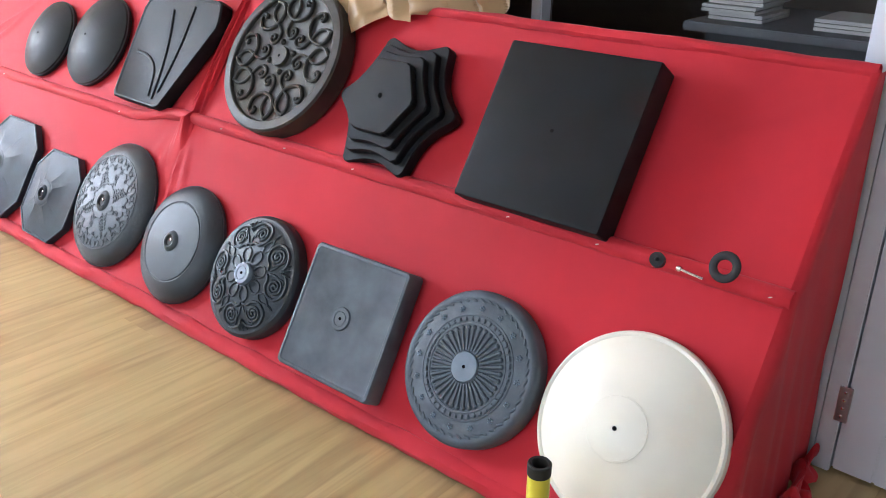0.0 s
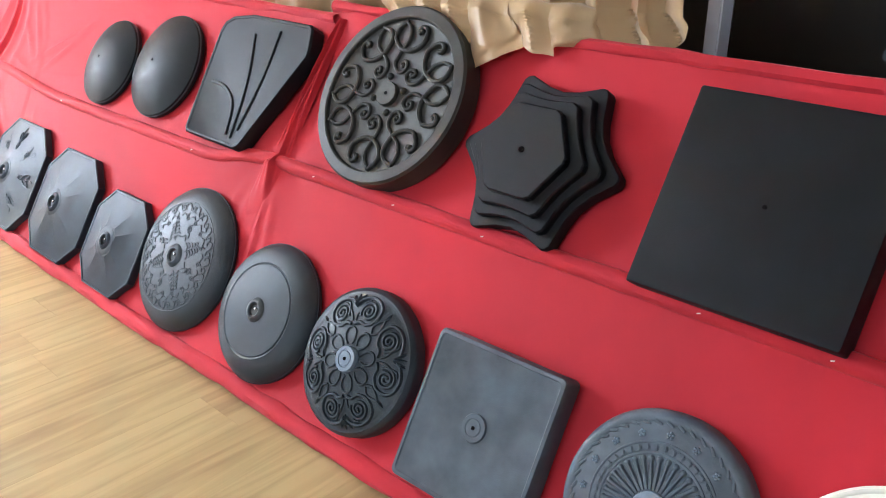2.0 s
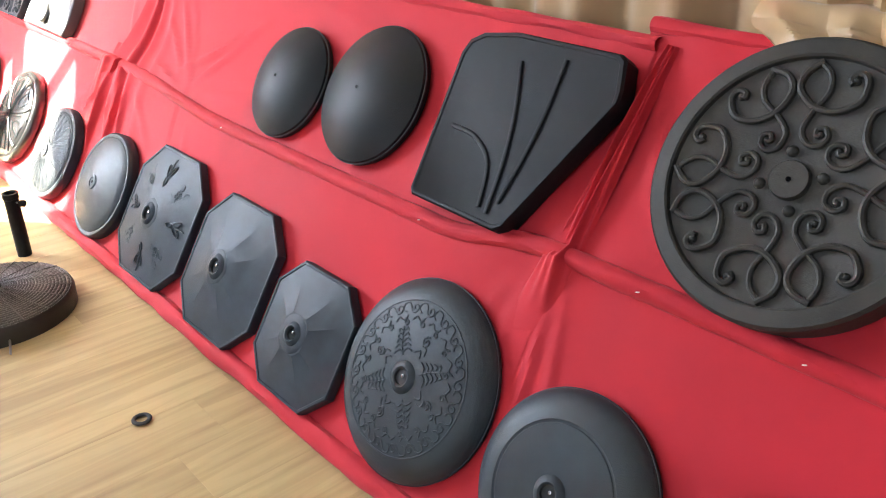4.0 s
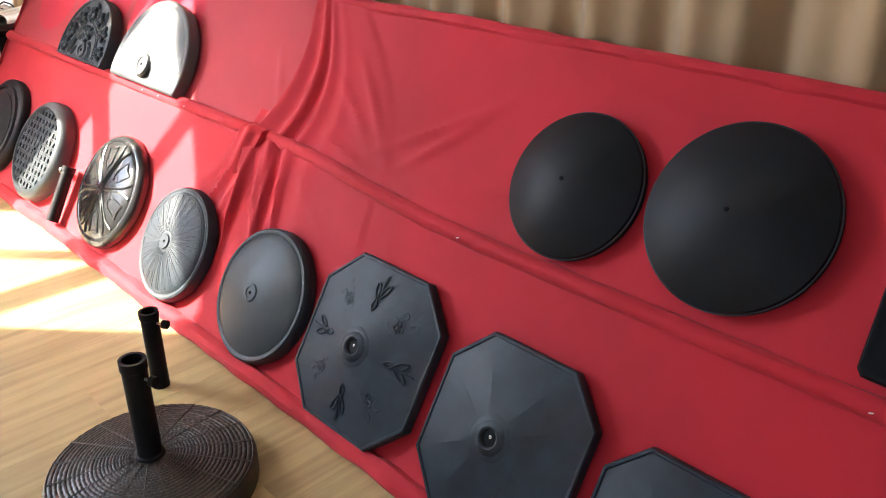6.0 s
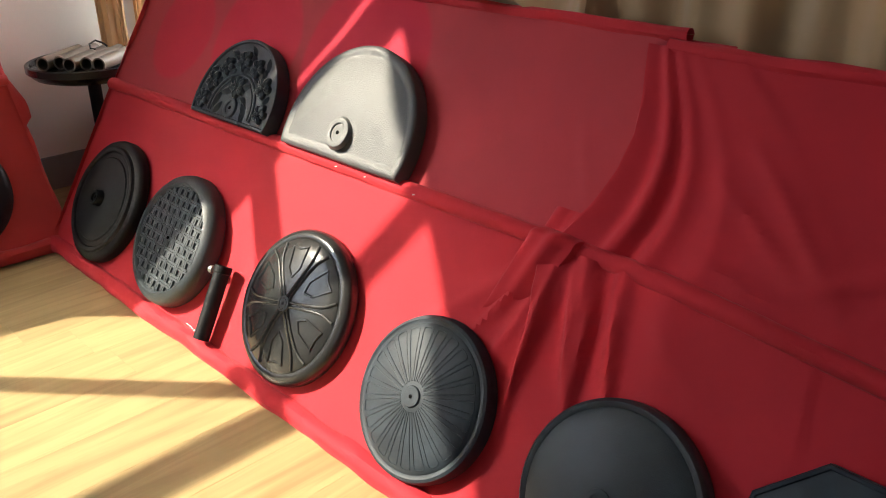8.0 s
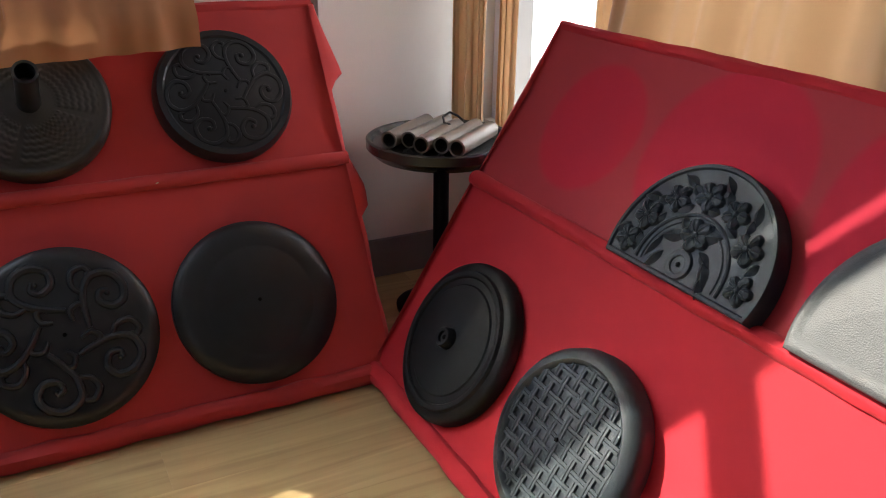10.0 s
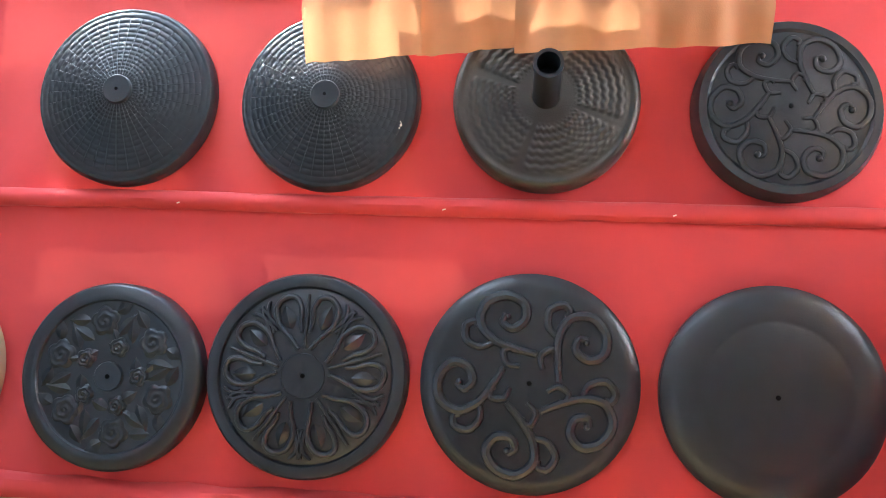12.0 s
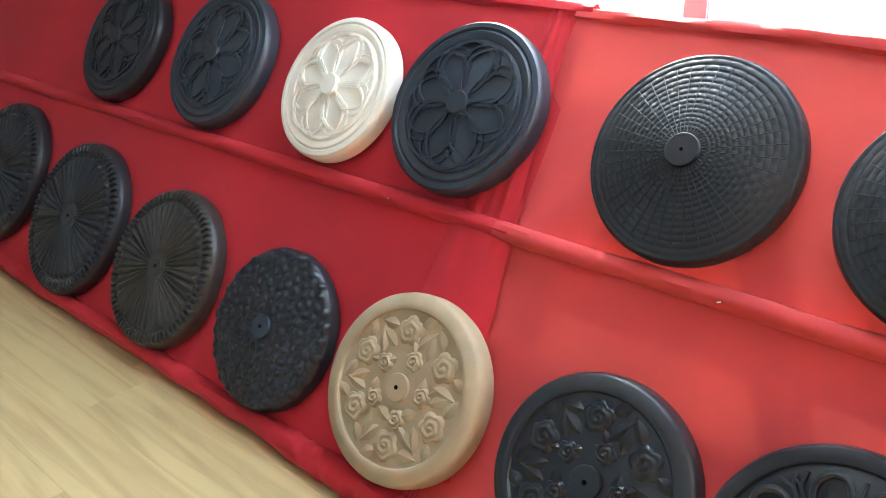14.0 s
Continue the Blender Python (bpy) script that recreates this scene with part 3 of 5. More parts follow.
def hub_plate(parent, r, z, h, mat, label="", groove=True):
    prof = [(0, z + h), (r * 0.55, z + h), (r * 0.58, z + h - 0.0015), (r * 0.64, z + h - 0.0015), (r * 0.67, z + h), (r - 0.002, z + h), (r, z + h - 0.003), (r, z - 0.02)]
    if not groove:
        prof = [(0, z + h), (r - 0.002, z + h), (r, z + h - 0.003), (r, z - 0.02)]
    return child("hub_plate", mesh_of("hub_plate", lathe(bmesh.new(), prof, 40), mat), parent, label)


def socket(parent, z, mat, r=0.034):
    """A raised collar round a dark socket with a bright bolt in it."""
    collar = child("collar", mesh_of("collar", lathe(bmesh.new(), [(r * 0.55, z - 0.02), (r * 0.55, z + 0.006), (r * 0.68, z + 0.009), (r * 0.95, z + 0.006), (r * 1.2, z - 0.004)], 40), mat), parent)
    cup = child("socket_cup", mesh_of("socket_cup", lathe(bmesh.new(), [(0, z + 0.001), (r * 0.5, z + 0.001), (r * 0.56, z + 0.0065)], 28), RUBBER), parent, "dark socket cup")
    child("bolt", mesh_of("bolt", lathe(bmesh.new(), [(0, z + 0.006), (0.004, z + 0.005), (0.005, z + 0.001)], 10), CHROME, True), cup, "bright steel bolt", pose(0.003, 0.004, 0))
    return collar


def spiral(cx, cy, r0, r1, a0, turns, n=26):
    return [(cx + (r0 + (r1 - r0) * i / n) * math.cos(radians(a0) + TAU * turns * i / n),
             cy + (r0 + (r1 - r0) * i / n) * math.sin(radians(a0) + TAU * turns * i / n)) for i in range(n + 1)]


def arc(cx, cy, r, a0, a1, n=14, ry=None):
    ry = ry or r
    return [(cx + r * math.cos(radians(a0 + (a1 - a0) * i / n)), cy + ry * math.sin(radians(a0 + (a1 - a0) * i / n))) for i in range(n + 1)]


def curve(pts, n=10):
    """A smooth line through points."""
    p = [Vector((*pts[0], 0))] + [Vector((*q, 0)) for q in pts] + [Vector((*pts[-1], 0))]
    out = []
    for i in range(1, len(p) - 2):
        for k in range(n):
            t = k / n
            a, b, c, d = p[i - 1], p[i], p[i + 1], p[i + 2]
            v = 0.5 * ((2 * b) + (c - a) * t + (2 * a - 5 * b + 4 * c - d) * t * t + (3 * b - a - 3 * c + d) * t ** 3)
            out.append((v.x, v.y))
    out.append(pts[-1])
    return out


def bead_line(bm, shape, path, width, flat=0.7, sides=6, taper=False, lift=0.0):
    """A raised bead along a flat path, laid on a turned shape."""
    return tube_path(bm, [(x, y, shape.at(math.hypot(x, y)) + lift) for x, y in path], width, sides, flat, True, taper)


def leaf(bm, shape, x, y, angle, length, width, h=0.004):
    """A raised pointed leaf with a ridge."""
    ca, sa = math.cos(radians(angle)), math.sin(radians(angle))
    left, mid, right = [], [], []
    for i in range(8):
        t = i / 7
        w = width * math.sin(math.pi * t ** 0.8) * 0.5
        for lst, o, up in ((left, w, 0.0), (mid, 0.0, .75 * h * math.sin(math.pi * min(1, 0.1 + t * 0.9))), (right, -w, 0.0)):
            px, py = x + ca * t * length - sa * o, y + sa * t * length + ca * o
            lst.append(bm.verts.new((px, py, shape.at(math.hypot(px, py)) + up + (0.0006 if up else -0.001))))
    for a, b in ((left, mid), (mid, right)):
        for i in range(7):
            bm.faces.new((a[i], a[i + 1], b[i + 1], b[i]))
    return bm


def knob_bump(bm, shape, x, y, r, h, seg=10):
    z = shape.at(math.hypot(x, y))
    lathe(bm, [(0, z + h), (r * 0.5, z + h * 0.86), (r * 0.86, z + h * 0.5), (r, z - 0.001)], seg, Matrix.Translation((x, y, 0)))
    return bm


def ring_of(parent, name, bm, mat, n, start=0.0, label=""):
    """n copies of one ornament round the middle, on one mesh."""
    me = mesh_of(name, bm, mat)
    for k in range(n):
        child(name, me, parent, label, pose(0, 0, 0, 0, 0, start + 360.0 * k / n))


def ring_bead(parent, name, shape, r, w, mat, flat=0.7):
    bm = bmesh.new()
    sheet(bm, lambda u, v: ((r + w * math.cos(TAU * v)) * math.cos(TAU * u), (r + w * math.cos(TAU * v)) * math.sin(TAU * u),
                            shape.at(r) + w * flat * math.sin(TAU * v)), 72, 8, True)
    return child(name, mesh_of(name, bm, mat), parent)


def petal_field(bm, shape, x, y, r, height, lobes, ruffle, rings=9, seg=30, turn=0.0):
    """A raised round ornament, one skin: its outline has lobes and its height follows height(q, a)."""
    z0 = shape.at(math.hypot(x, y))
    mid = bm.verts.new((x, y, z0 + height(0.0, 0.0)))
    last = None
    for i in range(1, rings + 1):
        q = i / rings
        ring = []
        for k in range(seg):
            a = TAU * k / seg
            rr = r * q * (1 - ruffle * q + ruffle * q * abs(math.cos((a + turn) * lobes / 2)))
            ring.append(bm.verts.new((x + rr * math.cos(a), y + rr * math.sin(a), z0 + (height(q, a + turn) if i < rings else -.001))))
        for k in range(seg):
            e = (k + 1) % seg
            if last is None:
                bm.faces.new((mid, ring[k], ring[e]))
            else:
                bm.faces.new((last[k], ring[k], ring[e], last[e]))
        last = ring
    return bm


def rose(bm, shape, x, y, r, h=0.006):
    return petal_field(bm, shape, x, y, r, lambda q, a: h * (.62 * (1 - q ** 4) + .38 * (.5 + .5 * math.cos(TAU * q * 2.3 + a)) * (1 - q ** 6)), 5, .22, 12, 30)


def blossom(bm, shape, x, y, r, h, turn):
    def height(q, a):
        if q < .2:
            return h * (1.0 - 6 * q * q)
        return h * (.35 + .65 * math.sin(math.pi * min(1, q * .9)) * (.45 + .55 * abs(math.cos(a * 2.5)))) * (1 + .12 * math.sin(a * 15))
    return petal_field(bm, shape, x, y, r, height, 5, .38, 9, 40, turn)


def ribbon(bm, pts, half, depth=.004, groove=.0016):
    """A flat strap with bevelled edges and a faint middle groove along (x, y, z) points."""
    rows = []
    for i, p in enumerate(pts):
        a, b = Vector(pts[max(0, i - 1)]), Vector(pts[min(len(pts) - 1, i + 1)])
        d = (b - a).normalized()
        side = Vector((-d.y, d.x, 0))
        rows.append([bm.verts.new(Vector(p) + side * half * o + Vector((0, 0, z))) for o, z in ((-1, -depth), (-.86, 0), (-.12, 0), (0, -groove), (.12, 0), (.86, 0), (1, -depth))])
    for r0, r1 in zip(rows, rows[1:]):
        for k in range(6):
            bm.faces.new((r0[k + 1], r0[k], r1[k], r1[k + 1]))
    return bm


def on_slope(label, rack, s, tier, r, spin=0.0, true=None):
    """true: the base's own radius, its rise off the usual rest and its depth against the drawn one."""
    radius, rise, deep = true or (r, 0.0, 1.0)
    return base_thing(label, rack, s, tier, radius + rise + (0.012 if tier == 0 else 0.005), spin, 0.004, radius / r, deep)


def base_thing(label, rack, s, tier, u, spin=0.0, lift=0.004, wide=1.0, deep=1.0):
    thing = tagged(new("umbrella_stand"), label, "umbrella stand", "umbrella stands on the racks")
    m = slope_pose(rack, s, tier, u + (lip_rise(rack, s) if tier == 0 else -sag(rack, s) / math.sin(UP_A)), lift, spin)
    thing.matrix_world = m @ Matrix.Diagonal((wide, wide, deep, 1))
    return thing


def radii_of(r, n, edge=0.005):
    return [r * (i + 1) / n for i in range(n - 1)] + [r - edge * 0.5, r]


# ---- umbrella bases on the long rack, lower tier ----
def white_dome():
    r = 0.238
    th = on_slope("large cream enamel domed umbrella base on the lower tier", "A", 6.313, 0, r, 0, (.212, .003, 1.0))
    sh = Shape([(0, .095), (.072, .0905), (.075, .0895), (.077, .0865), (.10, .082), (.15, .069), (.19, .052), (.215, .038), (.224, .032), (.227, .034), (.233, .034), (.238, .028)])
    child("body", sh.mesh("body", WHITE, 96), th)
    child("seat_ring", mesh_of("seat_ring", sheet(bmesh.new(), lambda u, v: ((.0755 + .0018 * math.cos(TAU * v)) * math.cos(TAU * u), (.0755 + .0018 * math.cos(TAU * v)) * math.sin(TAU * u), .0885 + .0016 * math.sin(TAU * v)), 60, 6, True), WHITE), th)
    hole(th, .006, .0955)


def roman_disc():
    r = 0.204
    th = on_slope("round grey resin umbrella base with fluted rosette", "A", 5.897, 0, r, 0, (.190, .008, .9))
    sh = Shape([(0, .058), (.12, .056), (.135, .055), (.170, .053), (.176, .051), (.180, .053), (.19, .053), (.199, .047), (.204, .036)])
    child("body", sh.mesh("body", DUSTY, 96), th)
    hub_plate(th, .040, .060, .008, HUB, "pale blue grey hub plate", False)
    hole(th, .005, .0685)
    ring_of(th, "flute", bead_line(bmesh.new(), sh, [(.042 + .058 * t / 6, 0) for t in range(7)], .0052, 1.0, 6, False, .001), DUSTY, 36)
    ring_of(th, "flute_tip", knob_bump(bmesh.new(), sh, .103, 0, .0075, .006), DUSTY, 36)
    ring_bead(th, "inner_ring", sh, .114, .003, DUSTY)
    bm = bmesh.new()
    box(bm, .119, .131, -.0075, .0075, .052, .060, .002)
    ring_of(th, "egg_block", bm, DUSTY, 42, 4)
    ring_bead(th, "middle_ring", sh, .136, .0025, DUSTY)
    bm = bmesh.new()
    for k in range(5):
        knob_bump(bm, sh, .154 + .0055 * math.cos(TAU * k / 5), .0055 * math.sin(TAU * k / 5), .0032, .004, 8)
    knob_bump(bm, sh, .154, 0, .003, .005, 8)
    ring_of(th, "rosette", bm, HUB, 16, 6)
    ring_of(th, "rope_strand", bead_line(bmesh.new(), sh, [(.171, -.008), (.175, 0), (.179, .008)], .0042, .9, 6, True), DUSTY, 44)


def rounded_square(half, z, corner, inset=0.0, n=5, cut=None):
    out, h = [], half - inset
    for qx, qy, a0 in ((1, 1, 0), (-1, 1, 90), (-1, -1, 180), (1, -1, 270)):
        c = corner
        for i in range(n + 1):
            a = radians(a0 + 90 * i / n)
            out.append((qx * (h - c) + c * math.cos(a), qy * (h - c) + c * math.sin(a), z))
    return out


def grey_square():
    h = 0.186
    th = on_slope("square grey resin umbrella base with dusty raised rim", "A", 5.475, 0, h, 1.2, (.177, .007, 1.0))
    child("body", outline_mesh("body", DUSTY, [rounded_square(h, 0, .014), rounded_square(h, .046, .014), rounded_square(h, .054, .014, .004), rounded_square(h, .055, .013, .012), rounded_square(h, .0525, .012, .015)]), th)
    hub_plate(th, .034, .053, .004, DUSTY)
    hole(th, .005, .0575)


def scroll_dome(rack, s, tier, r, mat, hub_mat, label, true):
    th = on_slope(label, rack, s, tier, r, 0, true)
    sh = Shape([(0, .066), (.06, .064), (r * .6, .058), (r * .86, .046), (r * .88, .043), (r * .94, .043), (r * .985, .036), (r, .028)])
    child("body", sh.mesh("body", mat, 80), th)
    hub_plate(th, .034, .066, .014, hub_mat, "pale blue grey hub")
    hole(th, .005, .0805)
    petal = curve([(.040, .007), (.052, .015), (.068, .017), (.080, .011), (.084, 0), (.080, -.011), (.068, -.017), (.052, -.015), (.040, -.007)], 5)
    ring_of(th, "petal", bead_line(bmesh.new(), sh, petal, .0034, 1.2, 6), mat, 8, 22, "open petal outline")
    bm = bmesh.new()
    for sx in (1, -1):
        bead_line(bm, sh, [(x, sx * y) for x, y in spiral(.122, .046, .027, .003, 250, 2.3, 40)], .0048, 1.3, 6)
        bead_line(bm, sh, [(x, sx * y) for x, y in curve([(.092, .006), (.096, .022), (.088, .042), (.096, .070), (.122, .084), (.146, .074), (.160, .048), (.158, .020), (.148, .006)], 7)], .0050, 1.3, 6)
        bead_line(bm, sh, [(x, sx * y) for x, y in curve([(.100, .005), (.118, .010), (.134, .022), (.150, .030), (.152, .044)], 6)], .0042, 1.2, 6, True)
        leaf(bm, sh, .150, sx * .008, sx * 28, .024, .012, .008)
        leaf(bm, sh, .140, sx * .006, sx * 14, .030, .012, .008)
    leaf(bm, sh, .136, 0, 0, .038, .014, .009)
    ring_of(th, "scroll_motif", bm, mat, 4, 20, "raised double scroll and leaf ornament")
    bm = bmesh.new()
    for sx in (1, -1):
        bead_line(bm, sh, curve([(.090, 0), (.106, sx * .012), (.126, sx * .008), (.140, 0)], 6), .0036, 1.2, 6)
    leaf(bm, sh, .138, 0, 0, .026, .012, .007)
    ring_of(th, "leaf_motif", bm, mat, 4, 65)
    return th


def ringed_dome():
    r = 0.212
    th = on_slope("round slate resin umbrella base with flat stepped centre", "A", 4.675, 0, r, 0, (.197, -.007, .87))
    sh = Shape([(0, .066), (.05, .0655), (.138, .060), (.140, .0575), (.143, .0575), (.146, .0595), (.165, .055), (.185, .046), (.2, .034), (.209, .022), (.212, .014)])
    child("body", sh.mesh("body", SLATE, 96), th)
    child("edge_seam", mesh_of("edge_seam", lathe(bmesh.new(), [(.2085, .010), (.214, .011), (.214, .014), (.2085, .0155)], 80), STONE), th, "pale worn seam round the edge")
    socket(th, .066, SLATE)


def oriental_dome():
    r = 0.232
    th = on_slope("round slate resin umbrella base with incised cloud pattern", "A", 4.230, 0, r, 0, (.228, -.002, .88))
    sh = Shape([(0, .064), (.06, .063), (.155, .056), (.178, .052), (.2, .044), (.22, .030), (.229, .018), (.232, .012)])
    child("body", sh.mesh("body", SLATE, 96), th)
    child("edge_seam", mesh_of("edge_seam", lathe(bmesh.new(), [(.2285, .008), (.234, .009), (.234, .012), (.2285, .0135)], 80), STONE), th, "pale worn seam round the edge")
    socket(th, .064, SLATE)
    ring_bead(th, "border_ring", sh, .176, .0022, SLATE)
    def lines(name, paths, n, start=0.0, w=.0021):
        for pts in paths:
            ring_of(th, name, bead_line(bmesh.new(), sh, pts, w, 1.0, 5), SLATE, n, start)
    lines("cloud_curl", [spiral(.158, .0, .013, .003, 90, 1.2, 14), curve([(.158, .013), (.168, .022), (.164, .036), (.150, .036), (.146, .026)], 4)], 20)
    lines("cloud_tail", [curve([(.140, -.012), (.130, 0), (.138, .014), (.128, .024)], 4), spiral(.124, -.010, .009, .002, 0, 1.2, 12)], 16, 8)
    lines("fan_line", [curve([(q, -.026 + (q - .06) * .25), (q + .007, -.012), (q + .001, 0), (q + .007, .012), (q, .026 - (q - .06) * .25)], 4) for q in (.056, .068, .080, .092, .104)], 4, 30)
    lines("fan_stem", [curve([(.050, 0), (.080, .003), (.115, 0)], 4)], 4, 30)
    lines("small_curl", [spiral(.098, 0, .013, .002, 0, 1.5, 14), curve([(.060, -.010), (.074, 0), (.062, .012)], 4), curve([(.072, -.016), (.086, -.010), (.084, .004)], 4)], 4, 75)


def octagon(rack, s, apothem, mat, label, flowers=False, height=0.058, spin=0.0):
    th = base_thing(label, rack, s, 0, apothem, spin)
    R, CUT = math.hypot(apothem, apothem * .56), .56

    def ring(q, z, dip=0.0):
        # eight corners, and between them the middles of the sides, which sink into soft valleys
        k = q / R * apothem
        c = [(k, k * CUT), (k * CUT, k), (-k * CUT, k), (-k, k * CUT), (-k, -k * CUT), (-k * CUT, -k), (k * CUT, -k), (k, -k * CUT)]
        out = []
        for i, (x, y) in enumerate(c):
            nx, ny = c[(i + 1) % 8]
            out += [(x, y, z), ((x + nx) / 2, (y + ny) / 2, z - dip)]
        return out
    child("body", outline_mesh("body", mat, [ring(R, 0), ring(R, .024), ring(R - .003, .028), ring(R - .009, .028), ring(R - .011, .0255), ring(R * .72, .0255 + (height - .0255) * .33, .002),
                                             ring(R * .45, .0255 + (height - .0255) * .68, .0025), ring(.058, height, .0008), ring(.03, height + .001)], 14), th)
    child("hub_flange", mesh_of("hub_flange", lathe(bmesh.new(), [(.030, height + .002), (.048, height + .0015), (.052, height - .001), (.054, height - .008)], 40), mat), th)
    socket(th, height, mat, .036 if apothem > .18 else .03)
    if flowers:
        def fine(name, lines, n, start):
            for pts in lines:
                ring_of(th, name, bead_line(bmesh.new(), low, pts, .0024, .8, 5, False, .0005), mat, n, start)
        low = Shape([(0, height), (.05, height - .003), (apothem, .0265), (R, .0255)])

        def petals(cx, cy, q, k0=0):
            return [arc(cx + q * .6 * math.cos(TAU * k / 5 + k0), cy + q * .6 * math.sin(TAU * k / 5 + k0), q * .42, 0, 360, 8) for k in range(5)]
        fine("flower_line", petals(.135, -.006, .016), 4, 45)
        fine("vine_line", [curve([(.090, -.022), (.105, -.012), (.118, -.020), (.128, -.008)], 5), spiral(.160, .016, .014, .003, 180, 1.1, 14), curve([(.142, .008), (.130, .026), (.115, .026), (.108, .014)], 5),
                           curve([(.150, -.020), (.168, -.034), (.182, -.026), (.172, -.016), (.160, -.018)], 5), arc(.180, -.048, .009, 0, 340, 10), curve([(.165, .036), (.182, .040), (.190, .026)], 5)], 4, 45)
        fine("leaf_line", [curve([(.098, 0), (.112, .010), (.128, .004), (.114, -.006), (.098, 0)], 5), curve([(.128, .004), (.146, .020), (.168, .024), (.156, .008), (.134, .004)], 5),
                           curve([(.132, -.004), (.150, -.018), (.172, -.022), (.160, -.006), (.138, -.002)], 5), curve([(.150, 0), (.178, .004), (.192, 0)], 5)], 4, 0)
    return th


def plain_lipped_dome():
    r = 0.202
    th = on_slope("plain grey resin domed umbrella base with rolled rim", "A", 2.502, 0, r, 0, (.195, -.010, 1.0))
    sh = Shape([(0, .066), (.05, .064), (.10, .056), (.15, .045), (.178, .037), (.182, .034), (.186, .036), (.194, .036), (.2, .030), (.202, .020)])
    child("body", sh.mesh("body", SLATE, 96), th)
    child("hub_ring", mesh_of("hub_ring", lathe(bmesh.new(), [(.017, .063), (.0175, .0685), (.024, .069), (.027, .068), (.029, .060)], 40), SLATE), th)
    child("hub_plate", mesh_of("hub_plate", lathe(bmesh.new(), [(0, .0665), (.017, .0665)], 24), SLATE), th)
    hole(th, .0055, .067)


def keyed_dome():
    r = 0.200
    th = on_slope("round grey resin umbrella base with radial key pattern", "A", 2.000, 0, r, 0, (.189, -.011, .95))
    sh = Shape([(0, .064), (.03, .063), (.10, .055), (.15, .046), (.174, .040), (.178, .036), (.184, .036), (.188, .038), (.195, .035), (.2, .024)])
    child("body", sh.mesh("body", STONE, 96), th)
    hub_plate(th, .026, .063, .005, STONE, "", False)
    hole(th, .005, .0685)
    bm = bmesh.new()
    bead_line(bm, sh, [(.036 + .0178 * k, .0018 + .0018 * k) for k in range(8)] + [(.166, .0130), (.168, .006), (.168, -.006), (.166, -.0130)] + [(.1606 - .0178 * k, -.0144 + .0018 * k) for k in range(8)], .0014, 1.0, 5)
    ring_of(th, "key_loop", bm, STONE, 24)


def ribbed_gloss():
    r = 0.218
    th = on_slope("glossy black umbrella base with six ribs and diamonds", "A", 1.484, 0, r, 0, (.211, .005, .87))
    sh = Shape([(0, .066), (.08, .062), (.14, .054), (.182, .046), (.186, .042), (.190, .044), (.204, .042), (.214, .032), (.218, .020)])
    child("body", sh.mesh("body", GLOSS, 96), th)
    hub_plate(th, .024, .064, .009, GLOSS)
    hole(th, .005, .0735)
    bm = bmesh.new()
    for sg in (1, -1):
        bead_line(bm, sh, curve([(.022, sg * .006), (.08, sg * .006), (.14, sg * .010), (.180, sg * .026)]), .0042, 1.0, 8, False, .001)
    ring_of(th, "rib", bm, GLOSS, 6, 12, "glossy twin rib")
    bm = bmesh.new()
    bead_line(bm, sh, [(.075, 0), (.10, .022), (.135, .026), (.162, .030), (.156, 0), (.162, -.030), (.135, -.026), (.10, -.022), (.075, 0)], .0032, 1.0, 6, False, .001)
    ring_of(th, "diamond", bm, GLOSS, 6, 42, "raised diamond outline")


def basket_weave():
    r = 0.214
    th = on_slope("black umbrella base with square basket weave face", "A", 0.858, 0, r, 0, (.209, .005, 1.0))
    sh = Shape([(0, .052), (.168, .048), (.170, .047), (.174, .055), (.18, .059), (.196, .055), (.209, .042), (.214, .026)])
    child("body", sh.mesh("body", SLATE, 96), th)
    step = .0335
    for k in range(-5, 6):
        half = math.sqrt(max(0, .170 ** 2 - (k * step) ** 2))
        for horiz in (0, 1):
            pts = []
            n = max(4, int(half * 2 / .008))
            for i in range(n + 1):
                q = -half + 2 * half * i / n
                zz = .0540 + .0006 * math.cos(math.pi * q / step + math.pi * (k + horiz))
                pts.append((k * step, q, zz) if horiz else (q, k * step, zz))
            part("weave_strand", ribbon(bmesh.new(), pts, .0088, .006, .0022), SLATE, th)
    hole(th, .005, .058)


def stepped_black():
    r = 0.222
    th = on_slope("stepped black resin umbrella base with raised hub", "A", 0.363, 0, r, 0, (.218, -.004, .9))
    sh = Shape([(0, .060), (.10, .057), (.150, .054), (.154, .050), (.172, .048), (.176, .055), (.182, .057), (.190, .056), (.194, .046), (.210, .042), (.218, .036), (.222, .024)])
    child("body", sh.mesh("body", BLACK, 96), th)
    child("hub_boss", mesh_of("hub_boss", lathe(bmesh.new(), [(0, .076), (.015, .076), (.016, .084), (.024, .085), (.027, .082), (.030, .060)], 32), BLACK), th)
    hole(th, .007, .0765)


white_dome()
roman_disc()
grey_square()
scroll_dome("A", 5.072, 0, .193, SLATE, HUB, "dark slate umbrella base with carved scrolls and pale hub", (.186, .010, 1.0))
ringed_dome()
oriental_dome()
octagon("A", 3.830, .172, STONE, "small octagonal grey umbrella base with pleated facets", False, .055)
octagon("A", 3.415, .203, STONE, "large octagonal grey umbrella base with pleated facets", False, .060)
octagon("A", 2.948, .218, STONE, "octagonal grey umbrella base with raised flower relief", True, .060)
plain_lipped_dome()
keyed_dome()
ribbed_gloss()
basket_weave()
stepped_black()


